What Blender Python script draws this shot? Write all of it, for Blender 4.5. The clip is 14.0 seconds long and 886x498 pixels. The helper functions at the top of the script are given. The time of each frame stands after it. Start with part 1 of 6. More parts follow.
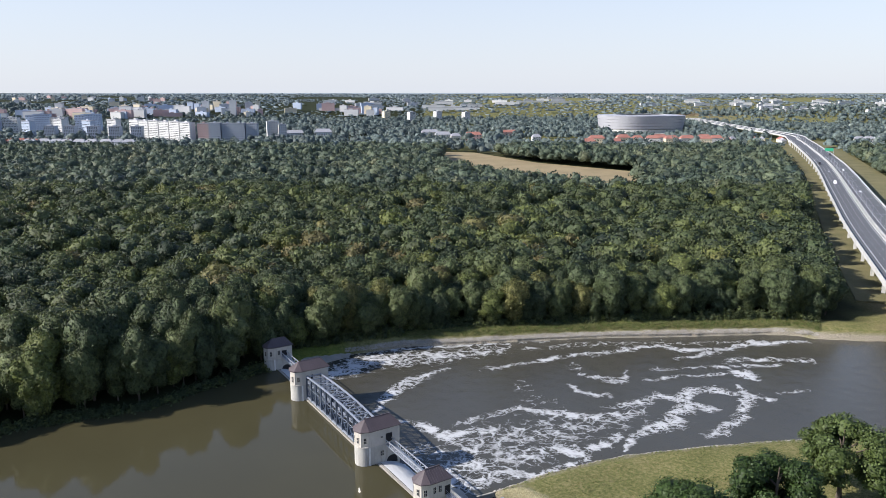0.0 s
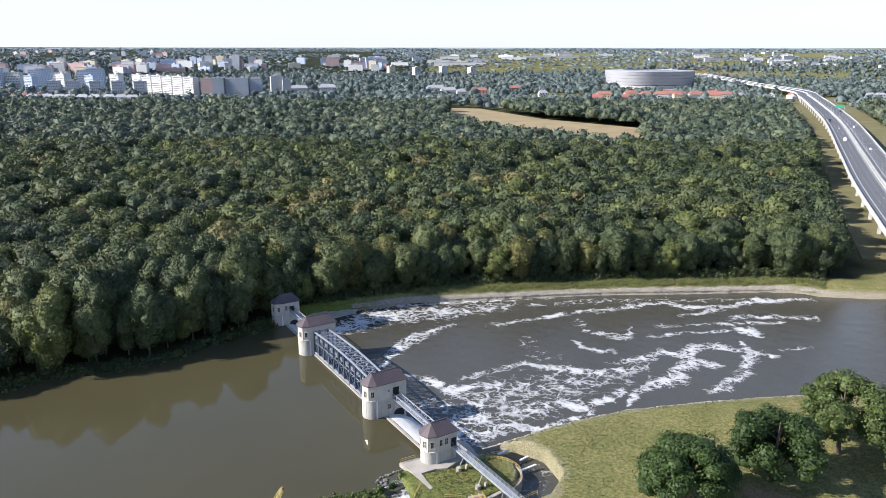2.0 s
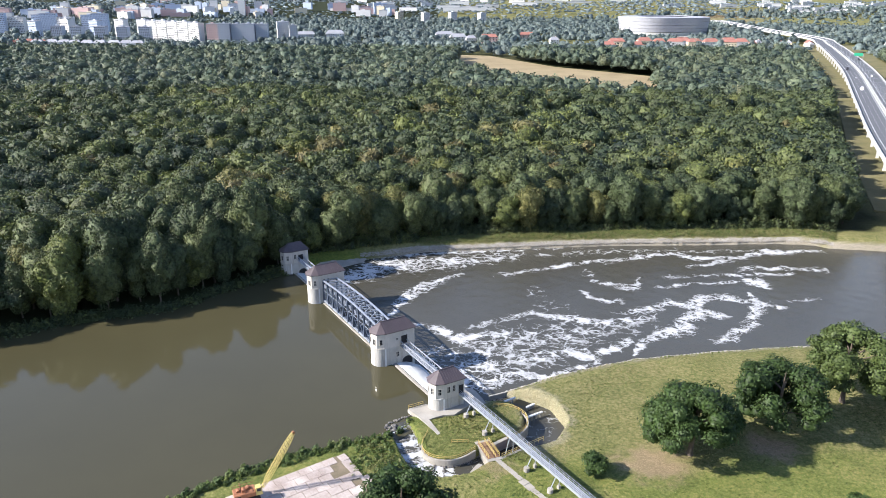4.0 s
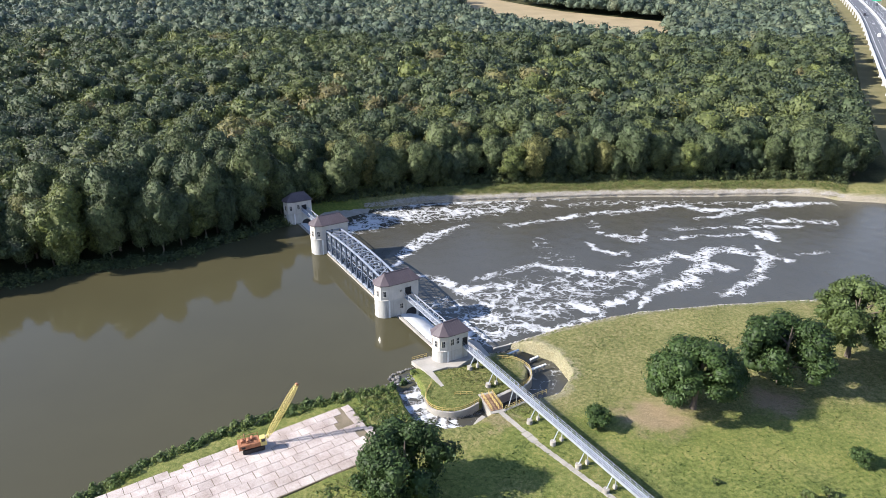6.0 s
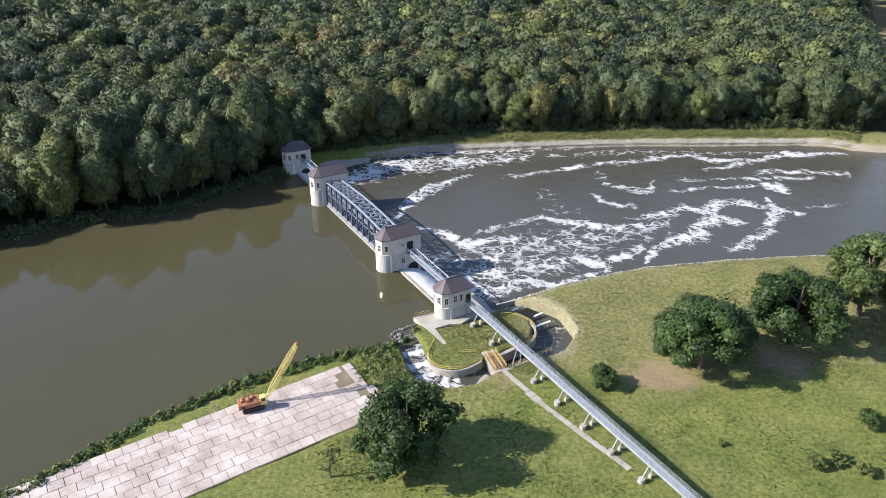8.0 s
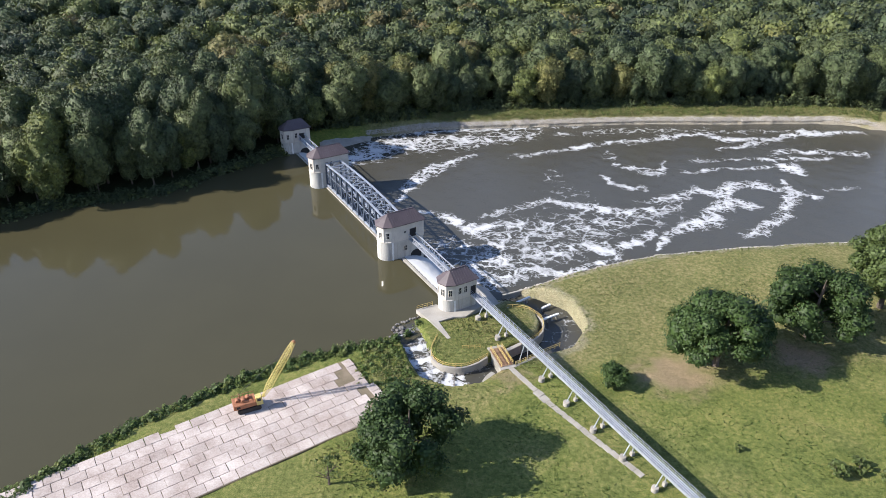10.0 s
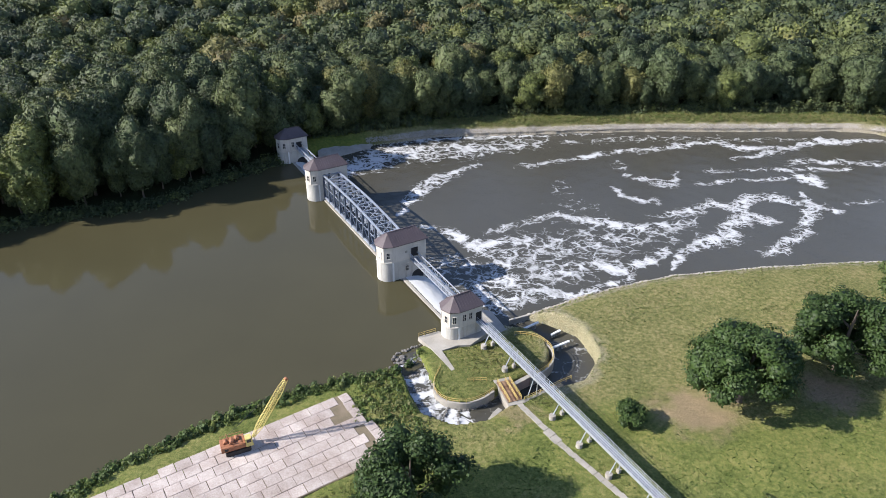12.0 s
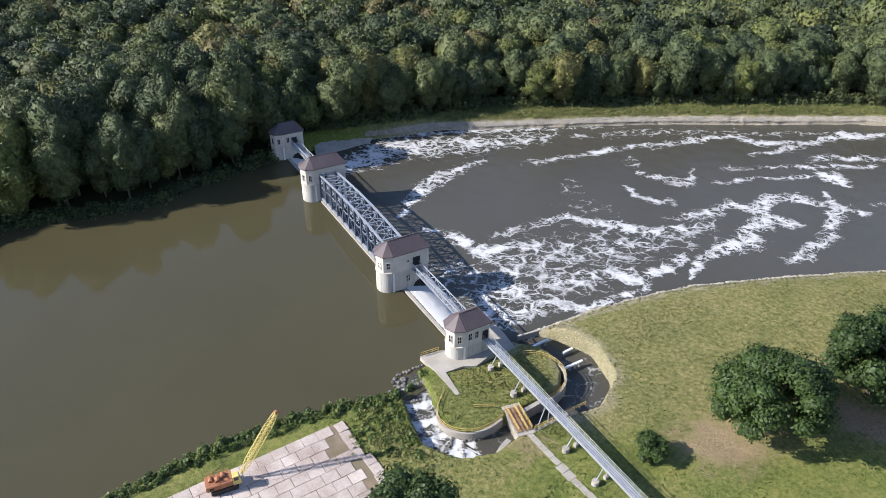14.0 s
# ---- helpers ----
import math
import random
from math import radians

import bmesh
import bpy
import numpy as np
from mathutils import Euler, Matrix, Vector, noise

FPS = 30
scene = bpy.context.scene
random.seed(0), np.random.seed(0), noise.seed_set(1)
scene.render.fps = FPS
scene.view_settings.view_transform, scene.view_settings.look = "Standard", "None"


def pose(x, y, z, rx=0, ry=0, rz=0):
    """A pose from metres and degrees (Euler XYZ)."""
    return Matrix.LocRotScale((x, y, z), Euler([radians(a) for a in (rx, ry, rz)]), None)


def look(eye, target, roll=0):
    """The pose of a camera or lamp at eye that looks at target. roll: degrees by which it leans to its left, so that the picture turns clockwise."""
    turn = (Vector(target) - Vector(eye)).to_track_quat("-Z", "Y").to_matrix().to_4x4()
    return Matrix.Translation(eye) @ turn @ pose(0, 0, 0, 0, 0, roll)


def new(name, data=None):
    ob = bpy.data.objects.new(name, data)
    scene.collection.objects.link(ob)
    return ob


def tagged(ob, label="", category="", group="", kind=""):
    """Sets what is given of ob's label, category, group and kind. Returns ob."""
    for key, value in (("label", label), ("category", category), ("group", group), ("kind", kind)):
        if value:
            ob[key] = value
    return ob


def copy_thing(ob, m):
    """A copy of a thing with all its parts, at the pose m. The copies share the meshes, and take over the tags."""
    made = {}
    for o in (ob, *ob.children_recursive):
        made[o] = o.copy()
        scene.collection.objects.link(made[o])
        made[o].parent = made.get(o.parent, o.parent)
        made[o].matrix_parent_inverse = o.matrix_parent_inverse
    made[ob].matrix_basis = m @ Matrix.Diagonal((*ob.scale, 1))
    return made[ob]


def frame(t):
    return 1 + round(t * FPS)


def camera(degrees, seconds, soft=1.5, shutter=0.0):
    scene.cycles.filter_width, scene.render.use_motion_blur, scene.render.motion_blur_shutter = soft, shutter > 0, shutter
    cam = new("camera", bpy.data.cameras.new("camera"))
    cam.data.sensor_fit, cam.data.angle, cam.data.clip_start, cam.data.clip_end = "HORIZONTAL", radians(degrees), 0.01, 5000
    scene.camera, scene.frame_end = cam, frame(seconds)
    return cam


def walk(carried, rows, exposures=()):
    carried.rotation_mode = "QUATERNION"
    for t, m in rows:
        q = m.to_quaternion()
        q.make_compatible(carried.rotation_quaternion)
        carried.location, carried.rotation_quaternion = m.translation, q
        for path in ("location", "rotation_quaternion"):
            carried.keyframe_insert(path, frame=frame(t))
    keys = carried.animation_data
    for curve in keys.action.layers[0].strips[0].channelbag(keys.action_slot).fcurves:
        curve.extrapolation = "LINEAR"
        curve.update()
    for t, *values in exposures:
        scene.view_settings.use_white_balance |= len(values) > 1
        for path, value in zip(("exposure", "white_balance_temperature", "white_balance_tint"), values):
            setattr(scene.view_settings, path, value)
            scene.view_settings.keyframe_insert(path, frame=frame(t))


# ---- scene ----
cam = camera(63.3, 14.0, soft=0.7)
METRES, EYE, TILT, LEAN, TURN = 46.0, 103.5, -12.5, 0.0, 0.0
ROWS = [
    (0.0, 0.0, 0.0, 0.0, -0.0, 0.0, -0.0),
    (0.5, -0.0026, -0.0021, -0.0009, 0.05, -0.64, -0.03),
    (1.0, -0.0053, -0.0049, -0.0015, 0.12, -1.52, -0.05),
    (1.5, -0.008, -0.0073, -0.0019, 0.24, -2.45, -0.09),
    (2.0, -0.0101, -0.0095, -0.0024, 0.4, -3.41, -0.15),
    (2.5, -0.0124, -0.011, -0.0031, 0.55, -4.39, -0.22),
    (3.0, -0.0145, -0.0105, -0.004, 0.72, -5.38, -0.28),
    (5.5, -0.0092, 0.0357, -0.0022, 1.45, -10.48, -0.55),
    (6.0, -0.0101, 0.0555, 0.0039, 1.51, -11.5, -0.59),
    (6.5, -0.0117, 0.0793, 0.0121, 1.57, -12.51, -0.63),
    (7.0, -0.0144, 0.1057, 0.0199, 1.58, -13.44, -0.66),
    (7.5, -0.0178, 0.139, 0.0289, 1.6, -14.44, -0.7),
    (8.0, -0.0223, 0.1776, 0.0362, 1.66, -15.94, -0.74),
    (10.5, -0.0414, 0.4353, 0.1076, 1.95, -18.44, -0.86),
    (11.0, -0.0467, 0.4998, 0.1235, 1.98, -18.43, -0.88),
    (11.5, -0.0522, 0.5672, 0.1377, 2.01, -18.49, -0.9),
    (12.0, -0.0578, 0.6379, 0.1538, 2.06, -18.82, -0.93),
    (12.5, -0.0633, 0.7099, 0.1704, 2.09, -19.2, -0.94),
    (13.0, -0.0708, 0.7832, 0.1865, 2.13, -19.58, -0.98),
    (13.5, -0.0769, 0.8596, 0.202, 2.16, -20.0, -1.0),
    (14.0, -0.0826, 0.9357, 0.2172, 2.2, -20.47, -1.0),
]
walk(cam, [(t, pose(0, 0, EYE, TILT, LEAN, TURN) @ pose(METRES * x, METRES * y, METRES * z, 90 + pitch, roll, yaw)) for t, x, y, z, yaw, pitch, roll in ROWS],
     exposures=[(0.0, 1.0), (1.5, 1.17), (3.0, 1.53), (5.5, 1.6), (7.5, 1.48), (10.5, 1.36), (14.0, 1.3)])

# ---- light ----
world = bpy.data.worlds.new("world")
scene.world = world
world.use_nodes = True
wn = world.node_tree
sky = wn.nodes.new("ShaderNodeTexSky")
sky.sky_type = "NISHITA"
sky.sun_disc = False
SHADOW = Vector((1.0, 0.2, 0.0)).normalized()      # the way that shadows fall
ELEV = radians(32.5)
sky.sun_elevation = ELEV
sky.sun_rotation = math.atan2(-SHADOW.x, -SHADOW.y)
sky.air_density, sky.dust_density, sky.ozone_density = 1.0, 0.5, 2.0
wn.nodes["Background"].inputs["Strength"].default_value = 0.09
haze = wn.nodes.new("ShaderNodeMix")
haze.data_type, haze.blend_type = "RGBA", "MULTIPLY"
haze.inputs[0].default_value = 1.0
haze.inputs[7].default_value = (0.94, 0.97, 1.12, 1)
wn.links.new(sky.outputs["Color"], haze.inputs[6])
up = wn.nodes.new("ShaderNodeSeparateXYZ")
wn.links.new(wn.nodes.new("ShaderNodeTexCoord").outputs["Generated"], up.inputs[0])
veil = wn.nodes.new("ShaderNodeMapRange")
veil.interpolation_type = "SMOOTHSTEP"
wn.links.new(up.outputs["Z"], veil.inputs["Value"])
veil.inputs["From Min"].default_value, veil.inputs["From Max"].default_value = -0.05, 0.5
veil.inputs["To Min"].default_value, veil.inputs["To Max"].default_value = 0.9, 0.0
milky = wn.nodes.new("ShaderNodeMix")         # summer haze, thickest at the horizon
milky.data_type = "RGBA"
milky.inputs[7].default_value = (4.25, 4.5, 5.05, 1)
wn.links.new(veil.outputs[0], milky.inputs[0])
wn.links.new(haze.outputs[2], milky.inputs[6])
wn.links.new(milky.outputs[2], wn.nodes["Background"].inputs["Color"])
sun = new("sun", bpy.data.lights.new("sun", "SUN"))
sun.data.energy, sun.data.angle, sun.data.color = 3.9, radians(0.53), (1.0, 0.955, 0.91)
sun.matrix_world = look((0, 0, 300), Vector((0, 0, 300)) + SHADOW * math.cos(ELEV) - Vector((0, 0, math.sin(ELEV))))


# ---- materials ----
def material(name, rough=0.8, metal=0.0, spec=0.3):
    m = bpy.data.materials.new(name)
    m.use_nodes = True
    b = m.node_tree.nodes["Principled BSDF"]
    b.inputs["Roughness"].default_value = rough
    b.inputs["Metallic"].default_value = metal
    b.inputs["Specular IOR Level"].default_value = spec
    return m, m.node_tree, b


def node(nt, kind, **inputs):
    n = nt.nodes.new(kind)
    for k, v in inputs.items():
        n.inputs[k.replace("_", " ")].default_value = v
    return n


def noise_tex(nt, scale, detail=4.0, rough=0.55, coords=None):
    n = node(nt, "ShaderNodeTexNoise", Scale=scale, Detail=detail, Roughness=rough)
    c = coords or nt.nodes.new("ShaderNodeNewGeometry").outputs["Position"]
    nt.links.new(c, n.inputs["Vector"])
    return n.outputs["Fac"]


def ramp(nt, fac, stops):
    r = nt.nodes.new("ShaderNodeValToRGB")
    els = r.color_ramp.elements
    while len(els) < len(stops):
        els.new(0.5)
    for e, (p, c) in zip(els, stops):
        e.position, e.color = p, (*c, 1)
    nt.links.new(fac, r.inputs["Fac"])
    return r.outputs["Color"]


def mix(nt, fac, a, b, blend="MIX"):
    n = nt.nodes.new("ShaderNodeMix")
    n.data_type, n.blend_type = "RGBA", blend
    for socket, v in ((n.inputs[0], fac), (n.inputs[6], a), (n.inputs[7], b)):
        if isinstance(v, bpy.types.NodeSocket):
            nt.links.new(v, socket)
        elif isinstance(v, (int, float)):
            socket.default_value = v
        else:
            socket.default_value = (*v, 1)
    return n.outputs[2]


def sums(nt, op, a, b=0.0, c=None):
    n = nt.nodes.new("ShaderNodeMath")
    n.operation = op
    for socket, v in zip(n.inputs, (a, b, c)):
        if isinstance(v, bpy.types.NodeSocket):
            nt.links.new(v, socket)
        elif v is not None:
            socket.default_value = v
    return n.outputs[0]


def attr(nt, name):
    a = nt.nodes.new("ShaderNodeAttribute")
    a.attribute_name = name
    return a.outputs["Fac"]


def bump(nt, b, height, strength=0.4, distance=0.05):
    n = node(nt, "ShaderNodeBump", Strength=strength, Distance=distance)
    nt.links.new(height, n.inputs["Height"])
    nt.links.new(n.outputs["Normal"], b.inputs["Normal"])


def surface(name, dark, light, scale=1.0, rough=0.8, metal=0.0, spec=0.3, stain=None, bumps=0.3, rand=0.0):
    """A mottled surface: grain and larger stains between two colours."""
    m, nt, b = material(name, rough, metal, spec)
    big, fine = noise_tex(nt, 0.35 * scale, 4), noise_tex(nt, 6.0 * scale, 5, 0.65)
    both = sums(nt, "ADD", sums(nt, "MULTIPLY", big, 0.6), sums(nt, "MULTIPLY", fine, 0.4))
    c = ramp(nt, both, [(0.32, dark), (0.68, light)])
    if stain:
        streak = nt.nodes.new("ShaderNodeMapping")
        streak.inputs["Scale"].default_value = (1.2, 1.2, 0.12)
        nt.links.new(nt.nodes.new("ShaderNodeNewGeometry").outputs["Position"], streak.inputs["Vector"])
        s = noise_tex(nt, 1.3 * scale, 4, 0.6, streak.outputs["Vector"])
        c = mix(nt, sums(nt, "MULTIPLY", ramp(nt, s, [(0.5, (0, 0, 0)), (0.75, (1, 1, 1))]), 0.7), c, stain)
    if rand:
        info = nt.nodes.new("ShaderNodeObjectInfo").outputs["Random"]
        v = sums(nt, "ADD", 1.0 - rand, sums(nt, "MULTIPLY", info, 2 * rand))
        hsv = node(nt, "ShaderNodeHueSaturation")
        nt.links.new(v, hsv.inputs["Value"])
        nt.links.new(c, hsv.inputs["Color"])
        c = hsv.outputs["Color"]
    nt.links.new(c, b.inputs["Base Color"])
    if bumps:
        bump(nt, b, fine, bumps, 0.03 / scale)
    return m


def foliage(name, stops, translucent=0.25, clumps=0.0):
    """Leaves; 'tint' is one value for each tree, and the leaves of a tree vary a little."""
    m, nt, b = material(name, 0.55, 0, 0.25)
    leaf = nt.nodes.new("ShaderNodeNewGeometry").outputs["Random Per Island"]
    t = sums(nt, "ADD", attr(nt, "tint"), sums(nt, "MULTIPLY", sums(nt, "SUBTRACT", leaf, 0.5), 0.08))
    c = ramp(nt, t, stops)
    v = sums(nt, "ADD", 0.62, sums(nt, "MULTIPLY", leaf, 0.76))
    hsv = node(nt, "ShaderNodeHueSaturation")
    nt.links.new(v, hsv.inputs["Value"])
    nt.links.new(c, hsv.inputs["Color"])
    nt.links.new(hsv.outputs["Color"], b.inputs["Base Color"])
    # clumps: the bump's noise also darkens its hollows in the leaf colour
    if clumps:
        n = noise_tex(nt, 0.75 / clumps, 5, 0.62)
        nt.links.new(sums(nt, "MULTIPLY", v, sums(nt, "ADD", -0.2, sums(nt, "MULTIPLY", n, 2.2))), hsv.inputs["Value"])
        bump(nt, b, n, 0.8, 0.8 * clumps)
    tr = nt.nodes.new("ShaderNodeBsdfTranslucent")
    nt.links.new(hsv.outputs["Color"], tr.inputs["Color"])
    mx = node(nt, "ShaderNodeMixShader", Fac=translucent)
    nt.links.new(b.outputs[0], mx.inputs[1])
    nt.links.new(tr.outputs[0], mx.inputs[2])
    nt.links.new(mx.outputs[0], nt.nodes["Material Output"].inputs["Surface"])
    return m


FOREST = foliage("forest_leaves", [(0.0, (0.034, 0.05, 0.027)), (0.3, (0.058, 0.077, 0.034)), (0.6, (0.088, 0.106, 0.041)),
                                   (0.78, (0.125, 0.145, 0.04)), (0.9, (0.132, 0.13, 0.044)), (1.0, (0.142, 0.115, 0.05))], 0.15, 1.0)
OAK = foliage("oak_leaves", [(0.0, (0.025, 0.045, 0.014)), (0.5, (0.045, 0.075, 0.02)), (1.0, (0.09, 0.115, 0.035))])
SCRUB = foliage("bank_leaves", [(0.0, (0.055, 0.085, 0.035)), (0.5, (0.11, 0.155, 0.04)), (1.0, (0.21, 0.2, 0.085))], 0.4)
# Woods by distance: haze is put into the leaf colours, paler and bluer.
WOODS_FAR_HAZE = foliage("distant_leaves_hazed", [(0.0, (0.08, 0.108, 0.1)), (0.5, (0.112, 0.142, 0.128)), (1.0, (0.15, 0.178, 0.155))], 0.1, 2.5)
FOREST_FAR_HAZE = foliage("far_forest_leaves_hazed", [(0.0, (0.052, 0.075, 0.055)), (0.35, (0.08, 0.105, 0.068)), (0.65, (0.11, 0.134, 0.078)), (1.0, (0.155, 0.16, 0.09))], 0.15, 1.6)
WOODS_LAST_HAZE = foliage("horizon_leaves_hazed", [(0.0, (0.13, 0.165, 0.175)), (0.5, (0.165, 0.205, 0.21)), (1.0, (0.2, 0.235, 0.235))], 0.1, 2.5)
BARK = surface("bark", (0.05, 0.04, 0.03), (0.14, 0.11, 0.085), 2.0, 0.9, bumps=0.6)
PLASTER = surface("pale_render", (0.42, 0.39, 0.34), (0.56, 0.52, 0.46), 0.8, 0.85, stain=(0.34, 0.31, 0.27), bumps=0.15)
PIER = surface("pier_concrete", (0.34, 0.33, 0.3), (0.5, 0.48, 0.44), 0.8, 0.85, stain=(0.22, 0.2, 0.17), bumps=0.3)
CONCRETE = surface("concrete", (0.24, 0.22, 0.185), (0.38, 0.35, 0.305), 1.0, 0.9, bumps=0.3)
WHITEWASH = surface("light_paint", (0.6, 0.6, 0.58), (0.75, 0.74, 0.72), 1.0, 0.8, bumps=0.1)
ROOF = surface("brown_sheet_roof", (0.065, 0.05, 0.052), (0.115, 0.09, 0.092), 0.6, 0.5, 0.0, 0.4, bumps=0.1)
STEEL = surface("painted_steel", (0.2, 0.23, 0.28), (0.32, 0.35, 0.4), 1.5, 0.5, 0.2, 0.5, stain=(0.25, 0.22, 0.2), bumps=0.1)
# darker copy of the truss steel: shade on uprights and diagonals put into colour
DARKSTEEL = surface("shade_toned_blue_steel", (0.05, 0.066, 0.095), (0.1, 0.12, 0.155), 1.5, 0.5, 0.2, 0.5, bumps=0.1)
GALV = surface("galvanised_steel", (0.34, 0.36, 0.39), (0.5, 0.52, 0.55), 2.0, 0.45, 0.5, 0.5, bumps=0.05)
GRATE = surface("grey_deck", (0.2, 0.21, 0.23), (0.3, 0.31, 0.33), 1.0, 0.7, 0.2, bumps=0.2)
# near-black for openings, the unlit inside put into the colour; also the rope
DARK = surface("dark_inside", (0.015, 0.015, 0.017), (0.03, 0.03, 0.03), 1.0, 0.6, bumps=0)
YELLOW = surface("yellow_paint", (0.38, 0.27, 0.08), (0.5, 0.38, 0.14), 2.0, 0.6, stain=(0.3, 0.2, 0.08), bumps=0.05)
TIMBER = surface("weathered_timber", (0.18, 0.1, 0.06), (0.32, 0.2, 0.12), 2.0, 0.85, bumps=0.4, rand=0.2)
SLAB = surface("yard_slab", (0.24, 0.185, 0.155), (0.52, 0.455, 0.41), 0.55, 0.9, bumps=0.3, rand=0.1)
STONE = surface("wet_stone", (0.08, 0.075, 0.065), (0.22, 0.2, 0.18), 1.5, 0.6, bumps=0.6, rand=0.2)
RIPRAP = surface("pale_riprap", (0.2, 0.18, 0.155), (0.43, 0.395, 0.34), 1.2, 0.9, bumps=0.4)
RUST = surface("rusty_orange_paint", (0.22, 0.09, 0.05), (0.38, 0.17, 0.085), 2.0, 0.7, stain=(0.16, 0.07, 0.04), bumps=0.2)
CRANE_YELLOW = surface("crane_yellow", (0.5, 0.4, 0.12), (0.62, 0.52, 0.2), 2.0, 0.6, stain=(0.3, 0.2, 0.1), bumps=0.1)
RUBBER = surface("black_track", (0.02, 0.018, 0.016), (0.06, 0.05, 0.045), 2.0, 0.8)
ASPHALT = surface("asphalt", (0.085, 0.087, 0.093), (0.12, 0.122, 0.128), 0.4, 0.85, bumps=0.2)
MARKING = surface("road_paint", (0.6, 0.6, 0.58), (0.78, 0.78, 0.76), 1.0, 0.7, bumps=0)
BRIDGE = surface("bridge_concrete", (0.4, 0.4, 0.38), (0.56, 0.55, 0.53), 0.4, 0.85, stain=(0.3, 0.3, 0.28), bumps=0.1)

glass_m, glass_nt, glass_b = material("window_glass", 0.08, 0, 0.6)
glass_b.inputs["Base Color"].default_value = (0.02, 0.024, 0.03, 1)


# ---- mesh helpers ----
def link(name, bm, mat, parent=None, label="", smooth=False):
    me = bpy.data.meshes.new(name)
    bm.to_mesh(me)
    bm.free()
    me.materials.append(mat)
    if smooth:
        me.shade_smooth()
    ob = new(name, me)
    if parent:
        ob.parent = parent
    if label:
        ob["label"] = label
    return ob


def part(name, bm, mat, parent, label="", smooth=False):
    return link(name, bm, mat, parent, label, smooth)


def thing(name, m, label, category, group="", kind=""):
    e = new(name)
    e.matrix_world = m
    return tagged(e, label, category, group, kind)


def box(bm, x0, x1, y0, y1, z0, z1, bevel=0.0):
    r = bmesh.ops.create_cube(bm, size=1)
    bmesh.ops.transform(bm, verts=r["verts"], matrix=Matrix.Translation(((x0 + x1) / 2, (y0 + y1) / 2, (z0 + z1) / 2)) @ Matrix.Diagonal((x1 - x0, y1 - y0, z1 - z0, 1)))
    if bevel:
        edges = list({e for v in r["verts"] for e in v.link_edges})
        bmesh.ops.bevel(bm, geom=edges, offset=bevel, segments=1, affect="EDGES")
    return bm


def boxes(*dims, bevel=0.0):
    bm = bmesh.new()
    for d in dims:
        box(bm, *d, bevel=bevel)
    return bm


def bar(bm, a, b, w, h=None, up=(0, 0, 1)):
    """A straight bar of section w x h from a to b."""
    a, b = Vector(a), Vector(b)
    h = h or w
    d = (b - a).normalized()
    side = d.cross(Vector(up))
    if side.length < 1e-4:
        side = d.cross(Vector((0, 1, 0)))
    side.normalize()
    top = side.cross(d)
    vs = [bm.verts.new(p + side * i * w / 2 + top * j * h / 2) for p in (a, b) for i, j in ((-1, -1), (1, -1), (1, 1), (-1, 1))]
    for f in ((3, 2, 1, 0), (4, 5, 6, 7), (0, 1, 5, 4), (1, 2, 6, 5), (2, 3, 7, 6), (3, 0, 4, 7)):
        bm.faces.new([vs[i] for i in f])
    return bm


def bars(*list_of, w=0.1, h=None):
    bm = bmesh.new()
    for a, b in list_of:
        bar(bm, a, b, w, h)
    return bm


def prism(bm, outline, z0, z1, top_outline=None):
    """A solid between an outline at z0 and an outline at z1."""
    lo = [bm.verts.new((x, y, z0)) for x, y in outline]
    hi = [bm.verts.new((x, y, z1)) for x, y in (top_outline or outline)]
    n = len(lo)
    bm.faces.new(lo[::-1])
    bm.faces.new(hi)
    for i in range(n):
        bm.faces.new((lo[i], lo[(i + 1) % n], hi[(i + 1) % n], hi[i]))
    bmesh.ops.recalc_face_normals(bm, faces=bm.faces)
    return bm


def tube(bm, pts, r, sides=6):
    """A round bar along points, radius r or one radius a point."""
    rs = r if isinstance(r, (list, tuple)) else [r] * len(pts)
    rings = []
    for i, p in enumerate(pts):
        p = Vector(p)
        d = (Vector(pts[min(i + 1, len(pts) - 1)]) - Vector(pts[max(i - 1, 0)])).normalized()
        s = d.cross(Vector((0.3, 0.2, 1) if abs(d.z) < 0.9 else (1, 0, 0))).normalized()
        t = d.cross(s)
        rings.append([bm.verts.new(p + (s * math.cos(a) + t * math.sin(a)) * rs[i]) for a in (k * math.tau / sides for k in range(sides))])
    for a, b in zip(rings, rings[1:]):
        for k in range(sides):
            bm.faces.new((a[k], a[(k + 1) % sides], b[(k + 1) % sides], b[k]))
    bm.faces.new(rings[0][::-1])
    bm.faces.new(rings[-1])
    return bm


def mesh_of(name, verts, faces, mat, attrs=None, smooth=False):
    """A mesh from arrays; all faces have the same number of corners."""
    verts, faces = np.asarray(verts, np.float32), np.asarray(faces, np.int32)
    me = bpy.data.meshes.new(name)
    me.vertices.add(len(verts))
    me.vertices.foreach_set("co", verts.ravel())
    k = faces.shape[1]
    me.loops.add(faces.size)
    me.loops.foreach_set("vertex_index", faces.ravel())
    me.polygons.add(len(faces))
    me.polygons.foreach_set("loop_start", np.arange(0, faces.size, k, dtype=np.int32))
    me.polygons.foreach_set("loop_total", np.full(len(faces), k, dtype=np.int32))
    me.update(calc_edges=True)
    for key, values in (attrs or {}).items():
        a = me.attributes.new(key, "FLOAT", "POINT")
        a.data.foreach_set("value", np.asarray(values, np.float32))
    me.materials.append(mat)
    if smooth:
        me.shade_smooth()
    return me


